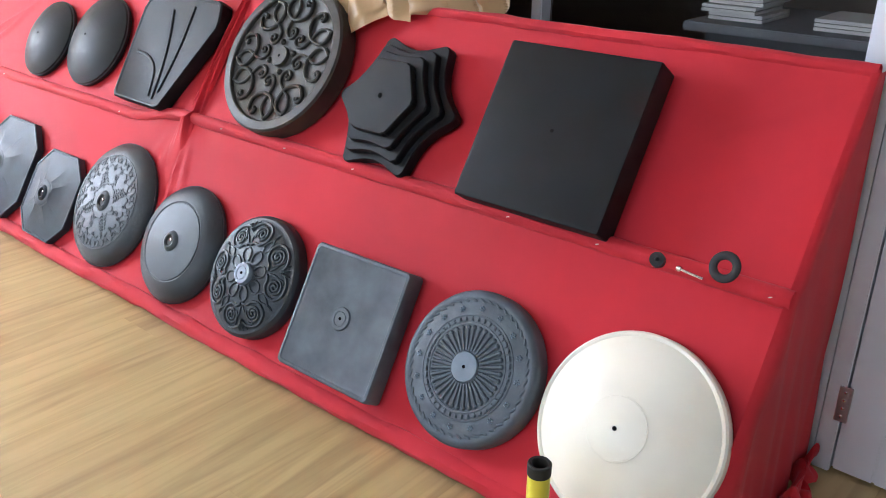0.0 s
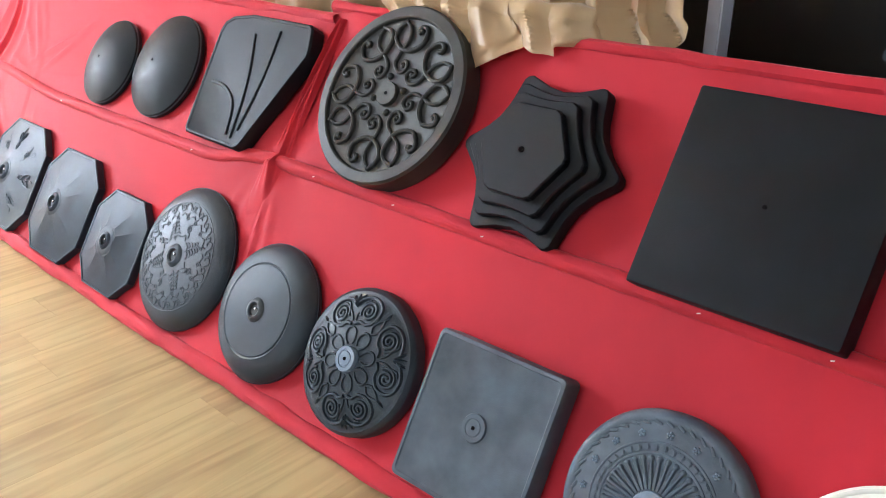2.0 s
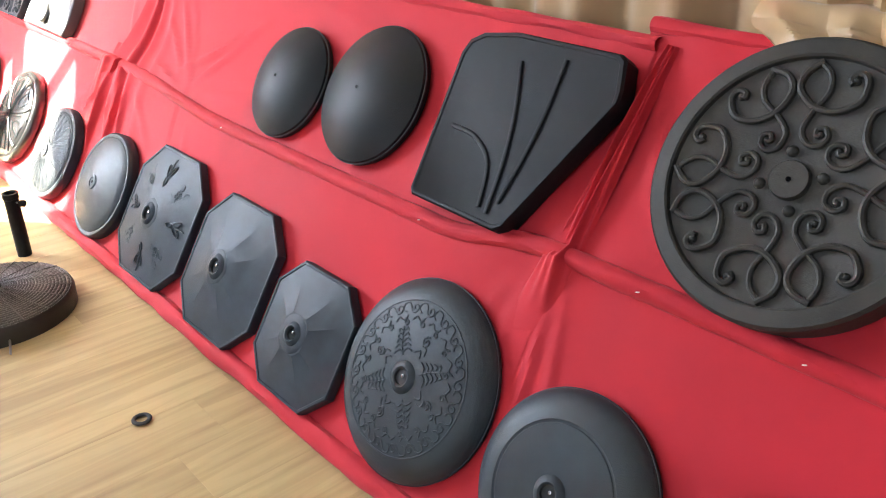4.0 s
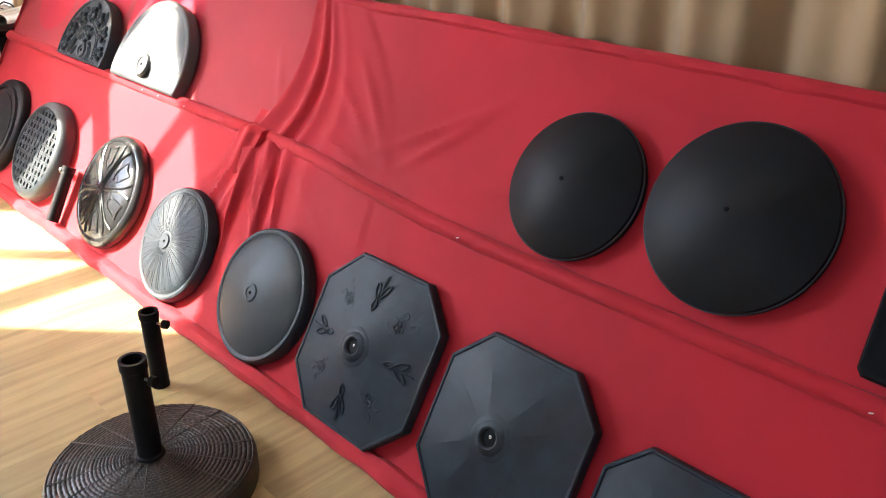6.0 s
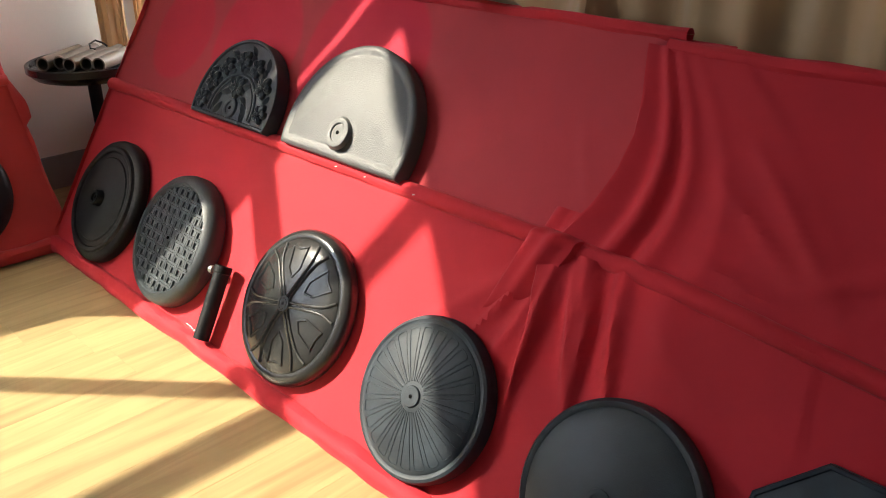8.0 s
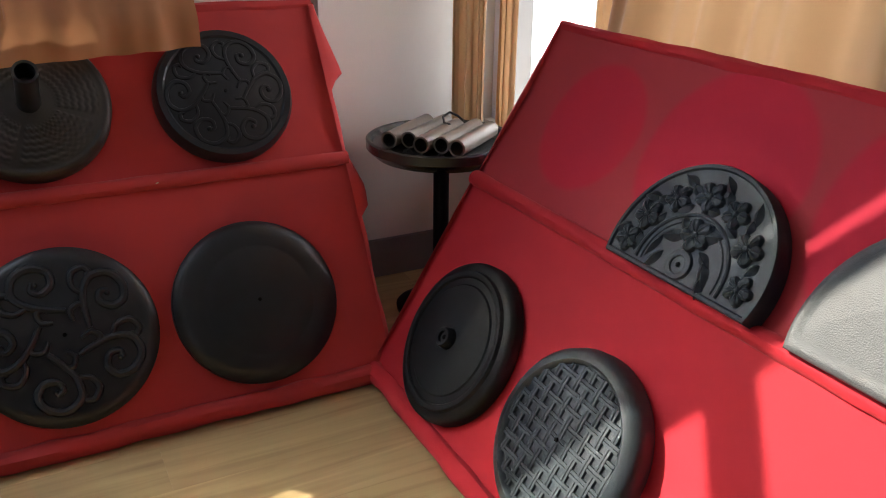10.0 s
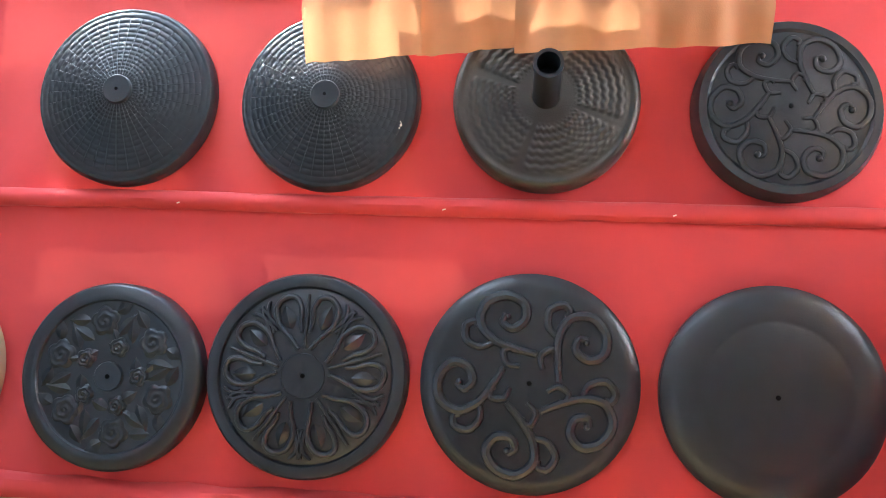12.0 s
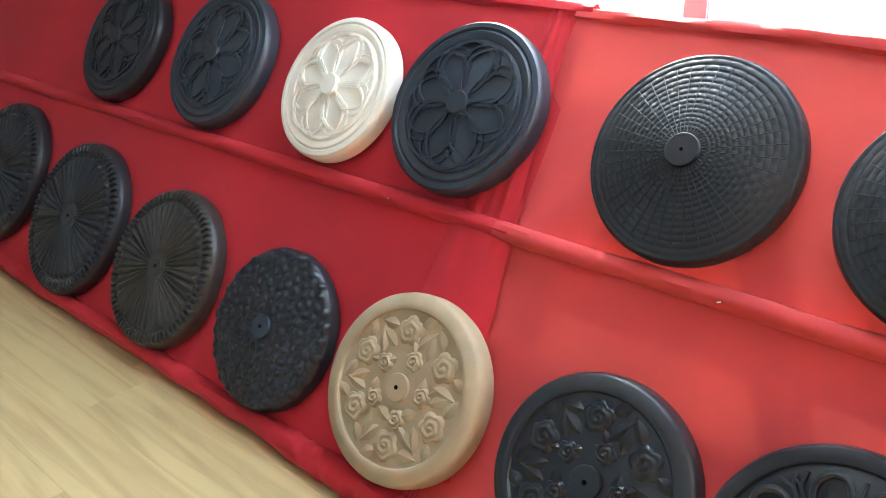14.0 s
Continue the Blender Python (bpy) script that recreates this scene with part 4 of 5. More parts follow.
# ---- umbrella bases on the long rack, upper tier ----
def black_square():
    h = 0.240
    th = on_slope("thick square black umbrella base leaning on the upper tier", "A", 5.900, 1, h, 0, (.210, -.028, 1.0))
    child("body", outline_mesh("body", BLACK, [rounded_square(h, 0, .006), rounded_square(h, .070, .006), rounded_square(h, .076, .006, .003), rounded_square(h, .077, .006, .008)]), th)
    hole(th, .0055, .0775)


def star_steps():
    R = 0.262
    th = base_thing("black six-pointed star umbrella base in four steps", "A", 5.353, 1, .173, 0, .004, .875)

    def star(q, waist, z):
        out = []
        for k in range(6):
            a0, a1 = TAU * k / 6, TAU * (k + 1) / 6
            p0, p1 = Vector((math.cos(a0), math.sin(a0))) * q, Vector((math.cos(a1), math.sin(a1))) * q
            for t in (0, .025, .06, .12, .3, .5, .7, .88, .94, .975):
                p = p0.lerp(p1, t)
                p = p * (1 - waist * math.sin(math.pi * t)) * (1 - .045 * math.exp(-(min(t, 1 - t) / .035) ** 2))
                out.append((p.x, p.y, z))
        return out
    z = 0.0
    for name, q, waist, up in (("bottom_step", R, .16, .034), ("second_step", R * .84, .11, .024), ("third_step", R * .69, .06, .022), ("top_step", R * .53, .0, .022)):
        child(name, outline_mesh(name, BLACK, [star(q, waist, z), star(q, waist, z + up - .004), star(q - .004, waist, z + up)]), th)
        z += up - .0002
    hole(th, .009, z + .0006)


def big_scrolls():
    r = 0.268
    th = on_slope("large round bronze-black umbrella base with wrought scrolls", "A", 4.850, 1, r, 0, (.250, -.021, 1.0))
    sh = Shape([(0, .058), (.225, .056), (.228, .057), (.230, .066), (.234, .069), (.262, .067), (.268, .060)])
    child("body", sh.mesh("body", BRONZE, 110), th)
    hub_plate(th, .036, .058, .012, BRONZE, "", False)
    hole(th, .005, .0705)
    ring_of(th, "stud", knob_bump(bmesh.new(), sh, .055, 0, .011, .012, 14), BRONZE, 4, 20)
    for sg in (1, -1):
        bm = bmesh.new()

        def way(pts):
            return curve([(x, sg * y) for y, x in pts], 7)
        bead_line(bm, sh, way([(.046, .218), (.016, .200), (.007, .170), (.030, .135), (.066, .120), (.106, .130), (.119, .157), (.117, .176), (.104, .184), (.092, .176), (.096, .166)]), .0066, 1.2, 8, False, .003)
        bead_line(bm, sh, way([(.040, .217), (.058, .190), (.056, .157), (.030, .124), (.014, .092), (.024, .066), (.044, .060), (.058, .073), (.054, .090), (.041, .091), (.039, .080), (.046, .078)]), .0056, 1.2, 8, False, .002)
        knob_bump(bm, sh, .172, sg * .100, .008, .010, 12)
        knob_bump(bm, sh, .080, sg * .047, .006, .009, 10)
        ring_of(th, "scroll", bm, BRONZE, 4, 20, "raised wrought scroll with worn highlights")


def cut_corner():
    th = base_thing("black corner umbrella base with curved ridges", "A", 4.235, 1, .206)
    edge = ((.226, .115), (.224, .140), (.204, .200), (.188, .211), (-.100, .213), (-.200, .197), (-.234, .176), (-.245, .145), (-.226, -.198), (-.216, -.210), (.056, -.214), (.076, -.202))

    def ring(inset, z):
        k = 1 - inset / .2
        return [(x * k, y * k, z) for x, y in edge]
    child("body", outline_mesh("body", BLACK, [ring(0, 0), ring(0, .044), ring(.004, .050), ring(.010, .050), ring(.012, .048)]), th)
    flat = Shape([(0, .0485), (.5, .0485)])
    for pts in ([(-.055, .150), (-.012, .035), (.012, -.075), (.022, -.185)], [(.062, .175), (.066, .045), (.058, -.055), (.042, -.155)], [(-.175, -.028), (-.095, -.037), (-.030, -.083), (-.004, -.178)]):
        part("curved_ridge", bead_line(bmesh.new(), flat, curve(pts), .006, .8, 8), BLACK, th)


def black_dome(s, r, h, rise, label):
    th = base_thing(label, "A", s, 1, r + rise)
    child("body", dome(r, h, .022).mesh("body", BLACK, 96), th)
    child("edge_seam", mesh_of("edge_seam", lathe(bmesh.new(), [(r - .003, .012), (r + .002, .013), (r + .002, .017), (r - .003, .019)], 80), SLATE), th)
    hole(th, .005, .022 + h + .0005)


def half_round(s, r, drop, mat, label, flowers):
    th = base_thing(label, "A", s, 1, drop - .020)

    def ring(q, z, n=40):
        cut = -drop + (r - q)
        aa = math.asin(max(-1, min(1, cut / q)))
        return [(q * math.cos(aa + (math.pi - 2 * aa) * i / n), q * math.sin(aa + (math.pi - 2 * aa) * i / n), z) for i in range(n + 1)]
    if flowers:
        child("body", outline_mesh("body", mat, [ring(r, 0), ring(r, .042), ring(r - .003, .047), ring(r - .010, .047), ring(r - .013, .042)]), th)
        flat = Shape([(0, .042), (1, .042)])
        bm = bmesh.new()
        bead_line(bm, flat, arc(0, -.02, .118, -8, 188, 30), .005, 1.0, 8)
        bead_line(bm, flat, arc(0, -.02, .104, -8, 188, 30), .003, 1.0, 6)
        part("inner_arch", bm, mat, th)
        for k, a in enumerate((6, 36, 66, 95, 124, 152, 176)):
            cx, cy = .160 * math.cos(radians(a)), -.02 + .160 * math.sin(radians(a))
            part("flower", blossom(bmesh.new(), flat, cx, cy, .034 + .004 * (k % 2), .014, k * 1.3), mat, th)
            for da, dr, turn, ln in ((14, .022, 70, .05), (13, -.022, 120, .045), (-12, .026, 200, .036)) if 0 < k < 6 else ():
                lx, ly = (.160 + dr) * math.cos(radians(a + da)), -.02 + (.160 + dr) * math.sin(radians(a + da))
                part("leaf", leaf(bmesh.new(), flat, lx, ly, a + turn, ln, .026, .011), mat, th)
        part("flower", blossom(bmesh.new(), flat, .004, .056, .040, .016, .4), mat, th)
        for x, y, a, l, w in ((-.02, .05, 200, .07, .034), (.01, .055, 20, .06, .036), (-.055, 0, 240, .06, .026), (.050, .02, -60, .07, .032), (.068, -.01, -80, .05, .026), (-.03, .058, 125, .036, .028), (.02, .062, 70, .032, .028), (-.075, .03, 250, .06, .02), (.03, .03, -30, .05, .026)):
            part("leaf", leaf(bmesh.new(), flat, x, y, a, l, w, .012), mat, th)
    else:
        child("body", outline_mesh("body", mat, [ring(r, 0), ring(r, .038), ring(r - .003, .043), ring(r - .012, .045), ring(r - .020, .0445), ring(r - .026, .041), ring(r - .032, .042), ring(r * .6, .056), ring(r * .42, .060)], 50), th)
    zz = .044 if flowers else .060
    q = 1.0 if flowers else 1.32
    m = pose(0, 0.0 if not flowers else -.012, 0)
    child("hub_ring", mesh_of("hub_ring", lathe(bmesh.new(), [(.018 * q, zz - .004), (.019 * q, zz + .004), (.024 * q, zz + .006), (.031 * q, zz + .004), (.036 * q, zz - .006)], 40), mat), th, "", m)
    child("hub_plate", mesh_of("hub_plate", lathe(bmesh.new(), [(0, zz + .001), (.019 * q, zz + .001)], 28), mat), th, "", m)
    h = hole(th, .006, zz + .0015)
    h.matrix_local = m


black_square()
star_steps()
big_scrolls()
cut_corner()
black_dome(3.706, .188, .050, .022, "black domed umbrella base with matt finish")
black_dome(3.335, .166, .047, .005, "smaller black domed umbrella base with satin sheen")
half_round(1.430, .255, .070, LEATHER, "half-round grey umbrella base with leathery face", False)
half_round(0.890, .213, .055, STONE, "half-round grey umbrella base with flower garland", True)


# ---- umbrella bases on the corner rack ----
def ring_step_disc():
    r = .232
    th = on_slope("plain black umbrella base with shallow stepped rings", "B", -.364, 0, r, 0, (.229, .010, 1.05))
    sh = Shape([(0, .056), (.10, .0550), (.150, .0525), (.154, .0512), (.158, .0518), (.190, .0475), (.205, .043), (.222, .034), (.232, .022)])
    child("body", sh.mesh("body", GLOSSW, 96), th)
    hole(th, .0055, .0565)


def loose_scrolls(s, tier, r, label, spin, true, small=False):
    th = on_slope(label, "B", s, tier, r, spin, true)
    sh = Shape([(0, .056), (.05, .055), (.12, .050), (r * .84, .045), (r * .87, .050 if small else .045), (r * .95, .050 if small else .040), (r, .026)])
    child("body", sh.mesh("body", GLOSSW, 96), th)
    hole(th, .0055, .0565)
    k = r / .235
    bm = bmesh.new()
    bead_line(bm, sh, [(x * k, y * k) for x, y in curve([(.055, -.030), (.078, .010), (.108, .048), (.150, .066), (.188, .042), (.192, -.002), (.166, -.034), (.132, -.028), (.120, .002), (.138, .020), (.154, .008)])], .0072 if small else .0115, .7 if small else .9, 8, True, .0005)
    bead_line(bm, sh, [(x * k, y * k) for x, y in curve([(.104, .046), (.100, .078), (.122, .104), (.152, .098), (.156, .078), (.142, .074)])], .0062 if small else .0095, .7 if small else .9, 8, True, .0005)
    bead_line(bm, sh, [(x * k, y * k) for x, y in curve([(.040, .010), (.052, .034), (.078, .034), (.082, .016), (.070, .012)])], .0050 if small else .0080, .7 if small else .9, 8, True, .0005)
    knob_bump(bm, sh, .148 * k, .006 * k, .008, .008)
    ring_of(th, "scroll_motif", bm, GLOSSW, 5 if not small else 6, 15, "raised loose scroll")


def palmette_disc():
    r = .235
    th = on_slope("black umbrella base with raised palmette petals", "B", -1.340, 0, r, 0, (.221, .018, 1.0))
    sh = Shape([(0, .060), (.06, .059), (.13, .050), (.195, .044), (.2, .041), (.204, .046), (.216, .047), (.228, .044), (.233, .037), (.235, .026)])
    child("body", sh.mesh("body", GLOSSW, 96), th)
    hub_plate(th, .052, .056, .005, GLOSSW, "", False)
    hole(th, .006, .0615)
    bm = bmesh.new()
    for sg in (1, -1):
        bead_line(bm, sh, [(x, sg * y) for x, y in curve([(.060, .014), (.084, .034), (.112, .062), (.150, .072), (.176, .054), (.176, .028), (.150, .014), (.122, .014), (.098, .008)])], .0070, 1.0, 8, True, .002)
        bead_line(bm, sh, [(x, sg * y) for x, y in curve([(.100, .056), (.134, .090), (.166, .090)])], .0052, 1.0, 6, True, .002)
        bead_line(bm, sh, [(x, sg * y) for x, y in curve([(.100, .066), (.128, .100), (.154, .106)])], .0048, 1.0, 6, True, .002)
    bead_line(bm, sh, [(.06, 0), (.12, 0), (.185, 0)], .005, .9, 8, True, .002)
    leaf(bm, sh, .104, .034, 20, .060, .040, .010)
    leaf(bm, sh, .104, -.034, -20, .060, .040, .010)
    ring_of(th, "palmette", bm, GLOSSW, 5, 90, "raised palmette")


def rose_disc(s, r, mat, label, true):
    th = on_slope(label, "B", s, 0, r, 14, true)
    sh = Shape([(0, .049), (.04, .049), (r * .78, .046), (r * .80, .047), (r * .815, .052), (r * .84, .0535), (r * .87, .0525), (r * .955, .0495), (r * .985, .044), (r, .030)])
    child("body", sh.mesh("body", mat, 96), th)
    hub_plate(th, .034, .048, .008, mat, "", False)
    hole(th, .0058, .0565)
    k = r / .225
    ring_of(th, "rose", rose(bmesh.new(), sh, .132 * k, 0, .039 * k, .0085), mat, 6, 25, "raised rose")
    for x, y, a, l in ((.090, .030, 52, .062), (.140, .036, 84, .048), (.094, -.030, -48, .062), (.150, -.030, -70, .040), (.064, .022, 115, .044)):
        ring_of(th, "leaf", leaf(bmesh.new(), sh, x * k, y * k, a, l * k * 1.15, .036 * k, .0070), mat, 6, 25)
    ring_of(th, "bud", rose(bmesh.new(), sh, .072 * k, 0, .026 * k, .010), mat, 5, 60, "small raised rose bud")
    ring_of(th, "bud_leaf", leaf(bmesh.new(), sh, .085 * k, .008, 40, .040 * k, .018, .008), mat, 5, 60)


def pebble_disc():
    r = .203
    th = on_slope("black umbrella base with pebbled face", "B", -2.734, 0, r, 0, (.212, -.009, 1.1))
    rnd = random.Random(8)
    seeds = []
    for i in range(9, 190):
        q, a = r * .985 * math.sqrt(i / 190), i * 2.39996
        seeds.append((q * math.cos(a) + rnd.uniform(-.0028, .0028), q * math.sin(a) + rnd.uniform(-.0028, .0028), rnd.uniform(0, math.pi), rnd.uniform(.75, 1.1)))

    def height(rr, aa):
        x, y = rr * np.cos(aa), rr * np.sin(aa)
        top = np.zeros_like(x)
        for sx, sy, turn, size in seeds:
            dx, dy = x - sx, y - sy
            along, across = dx * math.cos(turn) + dy * math.sin(turn), dy * math.cos(turn) - dx * math.sin(turn)
            d = (along ** 2 / 1.55 + across ** 2 * 1.2) / (.0112 * size) ** 2
            top = np.maximum(top, np.clip(1 - d, 0, 1) ** .75)
        return .050 - .014 * (rr / r) ** 2 + .0058 * top - .012 * np.clip((rr / r - .93) / .07, 0, 1) ** 2
    child("body", relief_mesh("body", GLOSSW, height, radii_of(r, 84), 400), th)
    hub_plate(th, .031, .050, .008, GLOSSLATE, "", False)
    hole(th, .005, .0585)


def flute_disc(s, mat, label, true, r=.236):
    th = on_slope(label, "B", s, 0, r, 0, true)

    def height(rr, aa):
        q = rr / r
        base = .056 - .012 * q ** 2
        fl = .0110 * (.25 + .75 * q) * np.abs(np.sin(aa * 22)) * np.clip((q - .14) / .1, 0, 1) * np.clip((.80 - q) / .03, 0, 1)
        groove = -.004 * np.exp(-((q - .82) / .012) ** 2)
        bead = .0075 * (np.sin(aa * 72) > -.2) * (q > .85) * (q < .95)
        return base + fl + groove + bead - .018 * np.clip((q - .955) / .045, 0, 1) ** 2
    child("body", relief_mesh("body", mat, height, radii_of(r, 48), 504), th)
    hub_plate(th, .026, .053, .005, mat, "", False)
    hole(th, .0055, .0585)


def wicker_height(r, peak, edge, rows, spokes, depth=.0019):
    def height(rr, aa):
        q = rr / r
        base = edge + (peak - edge) * (1 - q ** 1.25)
        row = np.floor(q ** .62 * rows)
        inrow = q ** .62 * rows - row
        weave = np.sqrt(np.clip(np.sin(np.pi * inrow), 0, 1)) * (.5 + .5 * np.abs(np.cos(aa * spokes * .5 + np.pi * .5 * row)) ** .6)
        return base + depth * weave * np.clip((q - .17) / .04, 0, 1) * np.clip((1 - q) / .02, 0, 1) - .012 * np.clip((q - .97) / .03, 0, 1)
    return height


def wicker_disc(s, r, label, true):
    th = on_slope(label, "B", s, 1, r, 0, true)
    child("body", relief_mesh("body", GLOSSW, wicker_height(r, .080, .036, 24, 40), radii_of(r, 144), 360, 70), th)
    hub_plate(th, .036, .076, .011, GLOSSW, "", False)
    hole(th, .0045, .0875)
    sh = Shape([(r * q, .036 + .044 * (1 - q ** 1.25) + .0022) for q in (0, .2, .4, .6, .8, 1)])
    ring_of(th, "spoke", bead_line(bmesh.new(), sh, [(.036 + (r - .045) * t / 8 - .0, 0) for t in range(8)], .0010, .9, 5), GLOSSW, 40)
    return th


def tube_wicker():
    r = .212
    th = on_slope("dark umbrella base with wicker panels and short tube", "B", -.844, 1, r, 0, (.204, .006, 1.0))

    def height(rr, aa):
        q = rr / r
        base = .048 + .014 * (1 - q ** 1.3)
        w = .0035 * np.abs(np.sin(q * 38 + .4 * np.sin(aa * 40))) * np.clip((q - .3) / .05, 0, 1) * np.clip((.86 - q) / .03, 0, 1)
        sect = np.clip((np.abs(np.sin(aa * 2 + .7)) - .12) * 12, 0, 1)
        rim = .004 * np.exp(-((q - .93) / .03) ** 2)
        return base + w * sect + rim - .014 * np.clip((q - .965) / .035, 0, 1)
    child("body", relief_mesh("body", WARM, height, radii_of(r, 70), 240), th)
    tube = child("pole_tube", mesh_of("pole_tube", lathe(bmesh.new(), [(.034, .055), (.030, .065), (.029, .243), (.031, .244), (.031, .260), (.024, .260), (.024, .17), (0, .17)], 32), GLOSSW), th, "short black pole tube")
    return th


def celtic(s, r, mat, label, true, rims=True):
    th = on_slope(label, "B", s, 1, r, 10, true)
    sh = Shape([(0, .058), (.06, .056), (r * .74, .050), (r * .77, .046), (r * .80, .050), (r * .86, .051), (r * .885, .046), (r * .91, .050), (r * .965, .048), (r * .99, .041), (r, .028)])
    child("body", sh.mesh("body", mat, 96), th)
    hub_plate(th, .031, .057, .013, mat if not rims else SLATE, "", False)
    hole(th, .005, .0655)
    k = r * .74
    bm = bmesh.new()
    pts = []
    for i in range(49):
        t = TAU * i / 48
        x, y = k * (.56 + .43 * math.cos(t)), k * .45 * math.sin(t)
        pts.append((x, y, sh.at(math.hypot(x, y)) + .0052 + .0024 * math.cos(t * 4 + .6)))
    ribbon(bm, pts, .0042, .008, .0018)
    ring_of(th, "knot_loop", bm, mat, 8, 0, "interlaced knot loop")
    bm = bmesh.new()
    ribbon(bm, [(x, y, sh.at(math.hypot(x, y)) + .0046) for x, y in arc(k * .66, 0, k * .31, -128, 128, 22)], .0040, .007, .0018)
    ring_of(th, "knot_arc", bm, mat, 8, 22.5)


ring_step_disc()
loose_scrolls(-.862, 0, .237, "black umbrella base with bold raised scrolls", 20, (.231, .014, 1.0))
palmette_disc()
rose_disc(-1.774, .217, GLOSSW, "black umbrella base with raised rose wreath", (.206, .012, 1.0))
rose_disc(-2.260, .226, BEIGE, "sand-coloured umbrella base with raised rose wreath", (.216, .003, 1.05))
pebble_disc()
flute_disc(-3.245, WARM, "bronze-black umbrella base with radial flutes", (.238, -.018, 1.05))
flute_disc(-3.801, GLOSSW, "black umbrella base with radial flutes", (.262, -.024, 1.0))
flute_disc(-4.403, GLOSSW, "black umbrella base with radial flutes", (.270, .006, 1.0))
loose_scrolls(-.332, 1, .207, "black rimmed umbrella base with comma scrolls", 40, (.198, -.002, 1.0), True)
tube_wicker()
scuffed = wicker_disc(-1.328, .226, "black domed wicker-pattern umbrella base with scuff", (.205, -.003, .9))
chip = bmesh.new()
for px, py, half in ((.180, -.070, .0035), (.184, -.062, .005), (.182, -.054, .003)):
    z = .036 + .044 * (1 - (math.hypot(px, py) / .226) ** 1.25)
    bmesh.ops.create_icosphere(chip, subdivisions=1, radius=half, matrix=Matrix.Translation((px, py, z + .0005)) @ Matrix.Diagonal((.7, 1.2, .5, 1)))
part("scuff_mark", chip, WHITE, scuffed, "small white scuff mark")
wicker_disc(-1.808, .226, "black domed wicker-pattern umbrella base", (.211, -.002, .88))
celtic(-2.378, .227, GLOSSLATE, "slate umbrella base with double rim and knotwork", (.210, .006, .95))
celtic(-2.811, .206, WHITE, "cream umbrella base with raised knotwork", (.197, .001, .95), False)
celtic(-3.351, .222, GLOSSLATE, "dark slate umbrella base with interlaced knotwork", (.220, -.003, 1.0))
celtic(-3.913, .22, GLOSSW, "black umbrella base with interlaced knotwork", (.217, -.006, 1.0))


# ---- things on the floor ----
def pole_tube(name_label, x, y, z0, length, r, mat, m=None):
    th = tagged(new("pole_tube"), name_label, "pole tube")
    th.matrix_world = m if m is not None else pose(x, y, z0)
    child("tube", mesh_of("tube", lathe(bmesh.new(), [(r * .8, 0), (r, 0), (r, length - .022), (r * 1.1, length - .020), (r * 1.1, length), (r * .8, length), (r * .8, length - .12), (0, length - .12)], 32), mat), th)
    return th


def knob(th, at, heading, mat=BLACK):
    """A clamp screw with a five-lobed grip."""
    m = pose(*at) @ pose(0, 0, 0, 0, 0, heading) @ pose(0, 0, 0, 0, 90, 0)
    kn = child("clamp_knob", relief_mesh("clamp_knob", mat, lambda rr, aa: .014 + 0 * rr, [.004, .009, .0125], 20), th, "black clamp knob", m @ pose(0, 0, .018))
    child("screw", mesh_of("screw", lathe(bmesh.new(), [(.0035, -.002), (.0035, .019)], 10), STEEL), th, "steel clamp screw", m)
    return kn


wick = tagged(new("umbrella_stand"), "round dark wicker-pattern umbrella stand with pole tube on the floor", "umbrella stand")
wick.matrix_world = pose(2.755, -.458, 0)
child("base", relief_mesh("base", WARM, wicker_height(.243, .092, .058, 34, 60, .0034), radii_of(.243, 150), 400, 50), wick)
shw = Shape([(0, .094), (.05, .090), (.243, .062)])
ring_of(wick, "spoke", bead_line(bmesh.new(), shw, [(.04 + .195 * t / 8, 0) for t in range(9)], .002, .9, 5), WARM, 18, 7)
child("pole_tube", mesh_of("pole_tube", lathe(bmesh.new(), [(.036, .082), (.034, .094), (.0285, .098), (.0285, .326), (.031, .328), (.031, .352), (.023, .352), (.023, .15), (0, .15)], 36), BLACK), wick, "upright black pole tube")
knob(wick, (.026, .010, .307), 20)
child("side_pin", mesh_of("side_pin", tube_path(bmesh.new(), [(.22, -.02, .02), (.31, -.045, .012)], .0035, 8), STEEL), wick, "protruding steel pin")

tb = pole_tube("plain black pole tube standing on the floor", 2.380, -.253, 0, .240, .0245, BLACK)
knob(tb, (.023, .010, .207), 30)

lean = pole_tube("black pole tube leaning on the lower tier", 0, 0, 0, .22, .0235, BLACK, slope_pose("A", 1.166, 0, .010, .034, 6) @ pose(0, 0, 0, -90, 0, 0))
knob(lean, (-.022, 0, .20), 180, STEEL)


def loose_bolt(label, m, length=.05, head=CHROME):
    th = tagged(new("bolt"), label, "bolt")
    th.matrix_world = m
    child("shank", mesh_of("shank", tube_path(bmesh.new(), [(0, 0, .003), (length, 0, .003)], .003, 8), CHROME), th)
    child("head", mesh_of("head", lathe(bmesh.new(), [(0, .010), (.006, .010), (.007, .006), (.006, 0), (0, 0)], 12), head), th, "", pose(0, 0, .003, 0, -90, 0))
    return th


loose_bolt("small steel bolt lying on the red cloth", slope_pose("A", 1.082, 0, .012, .004, 175), .045)
loose_bolt("steel bolt lying on the red ledge", pose(6.318, .207, .597, 0, 0, -12), .055)
kn = tagged(new("clamp_knob"), "loose black clamp knob on the red ledge", "knob")
kn.matrix_world = pose(6.258, .222, .597, 55, 0, 10)
child("grip", relief_mesh("grip", RUBBER, lambda rr, aa: .016 + 0 * rr, [.006, .012, .0165], 20), kn)
child("screw", mesh_of("screw", lathe(bmesh.new(), [(.004, .016), (.004, .034), (0, .034)], 10), RUBBER), kn)


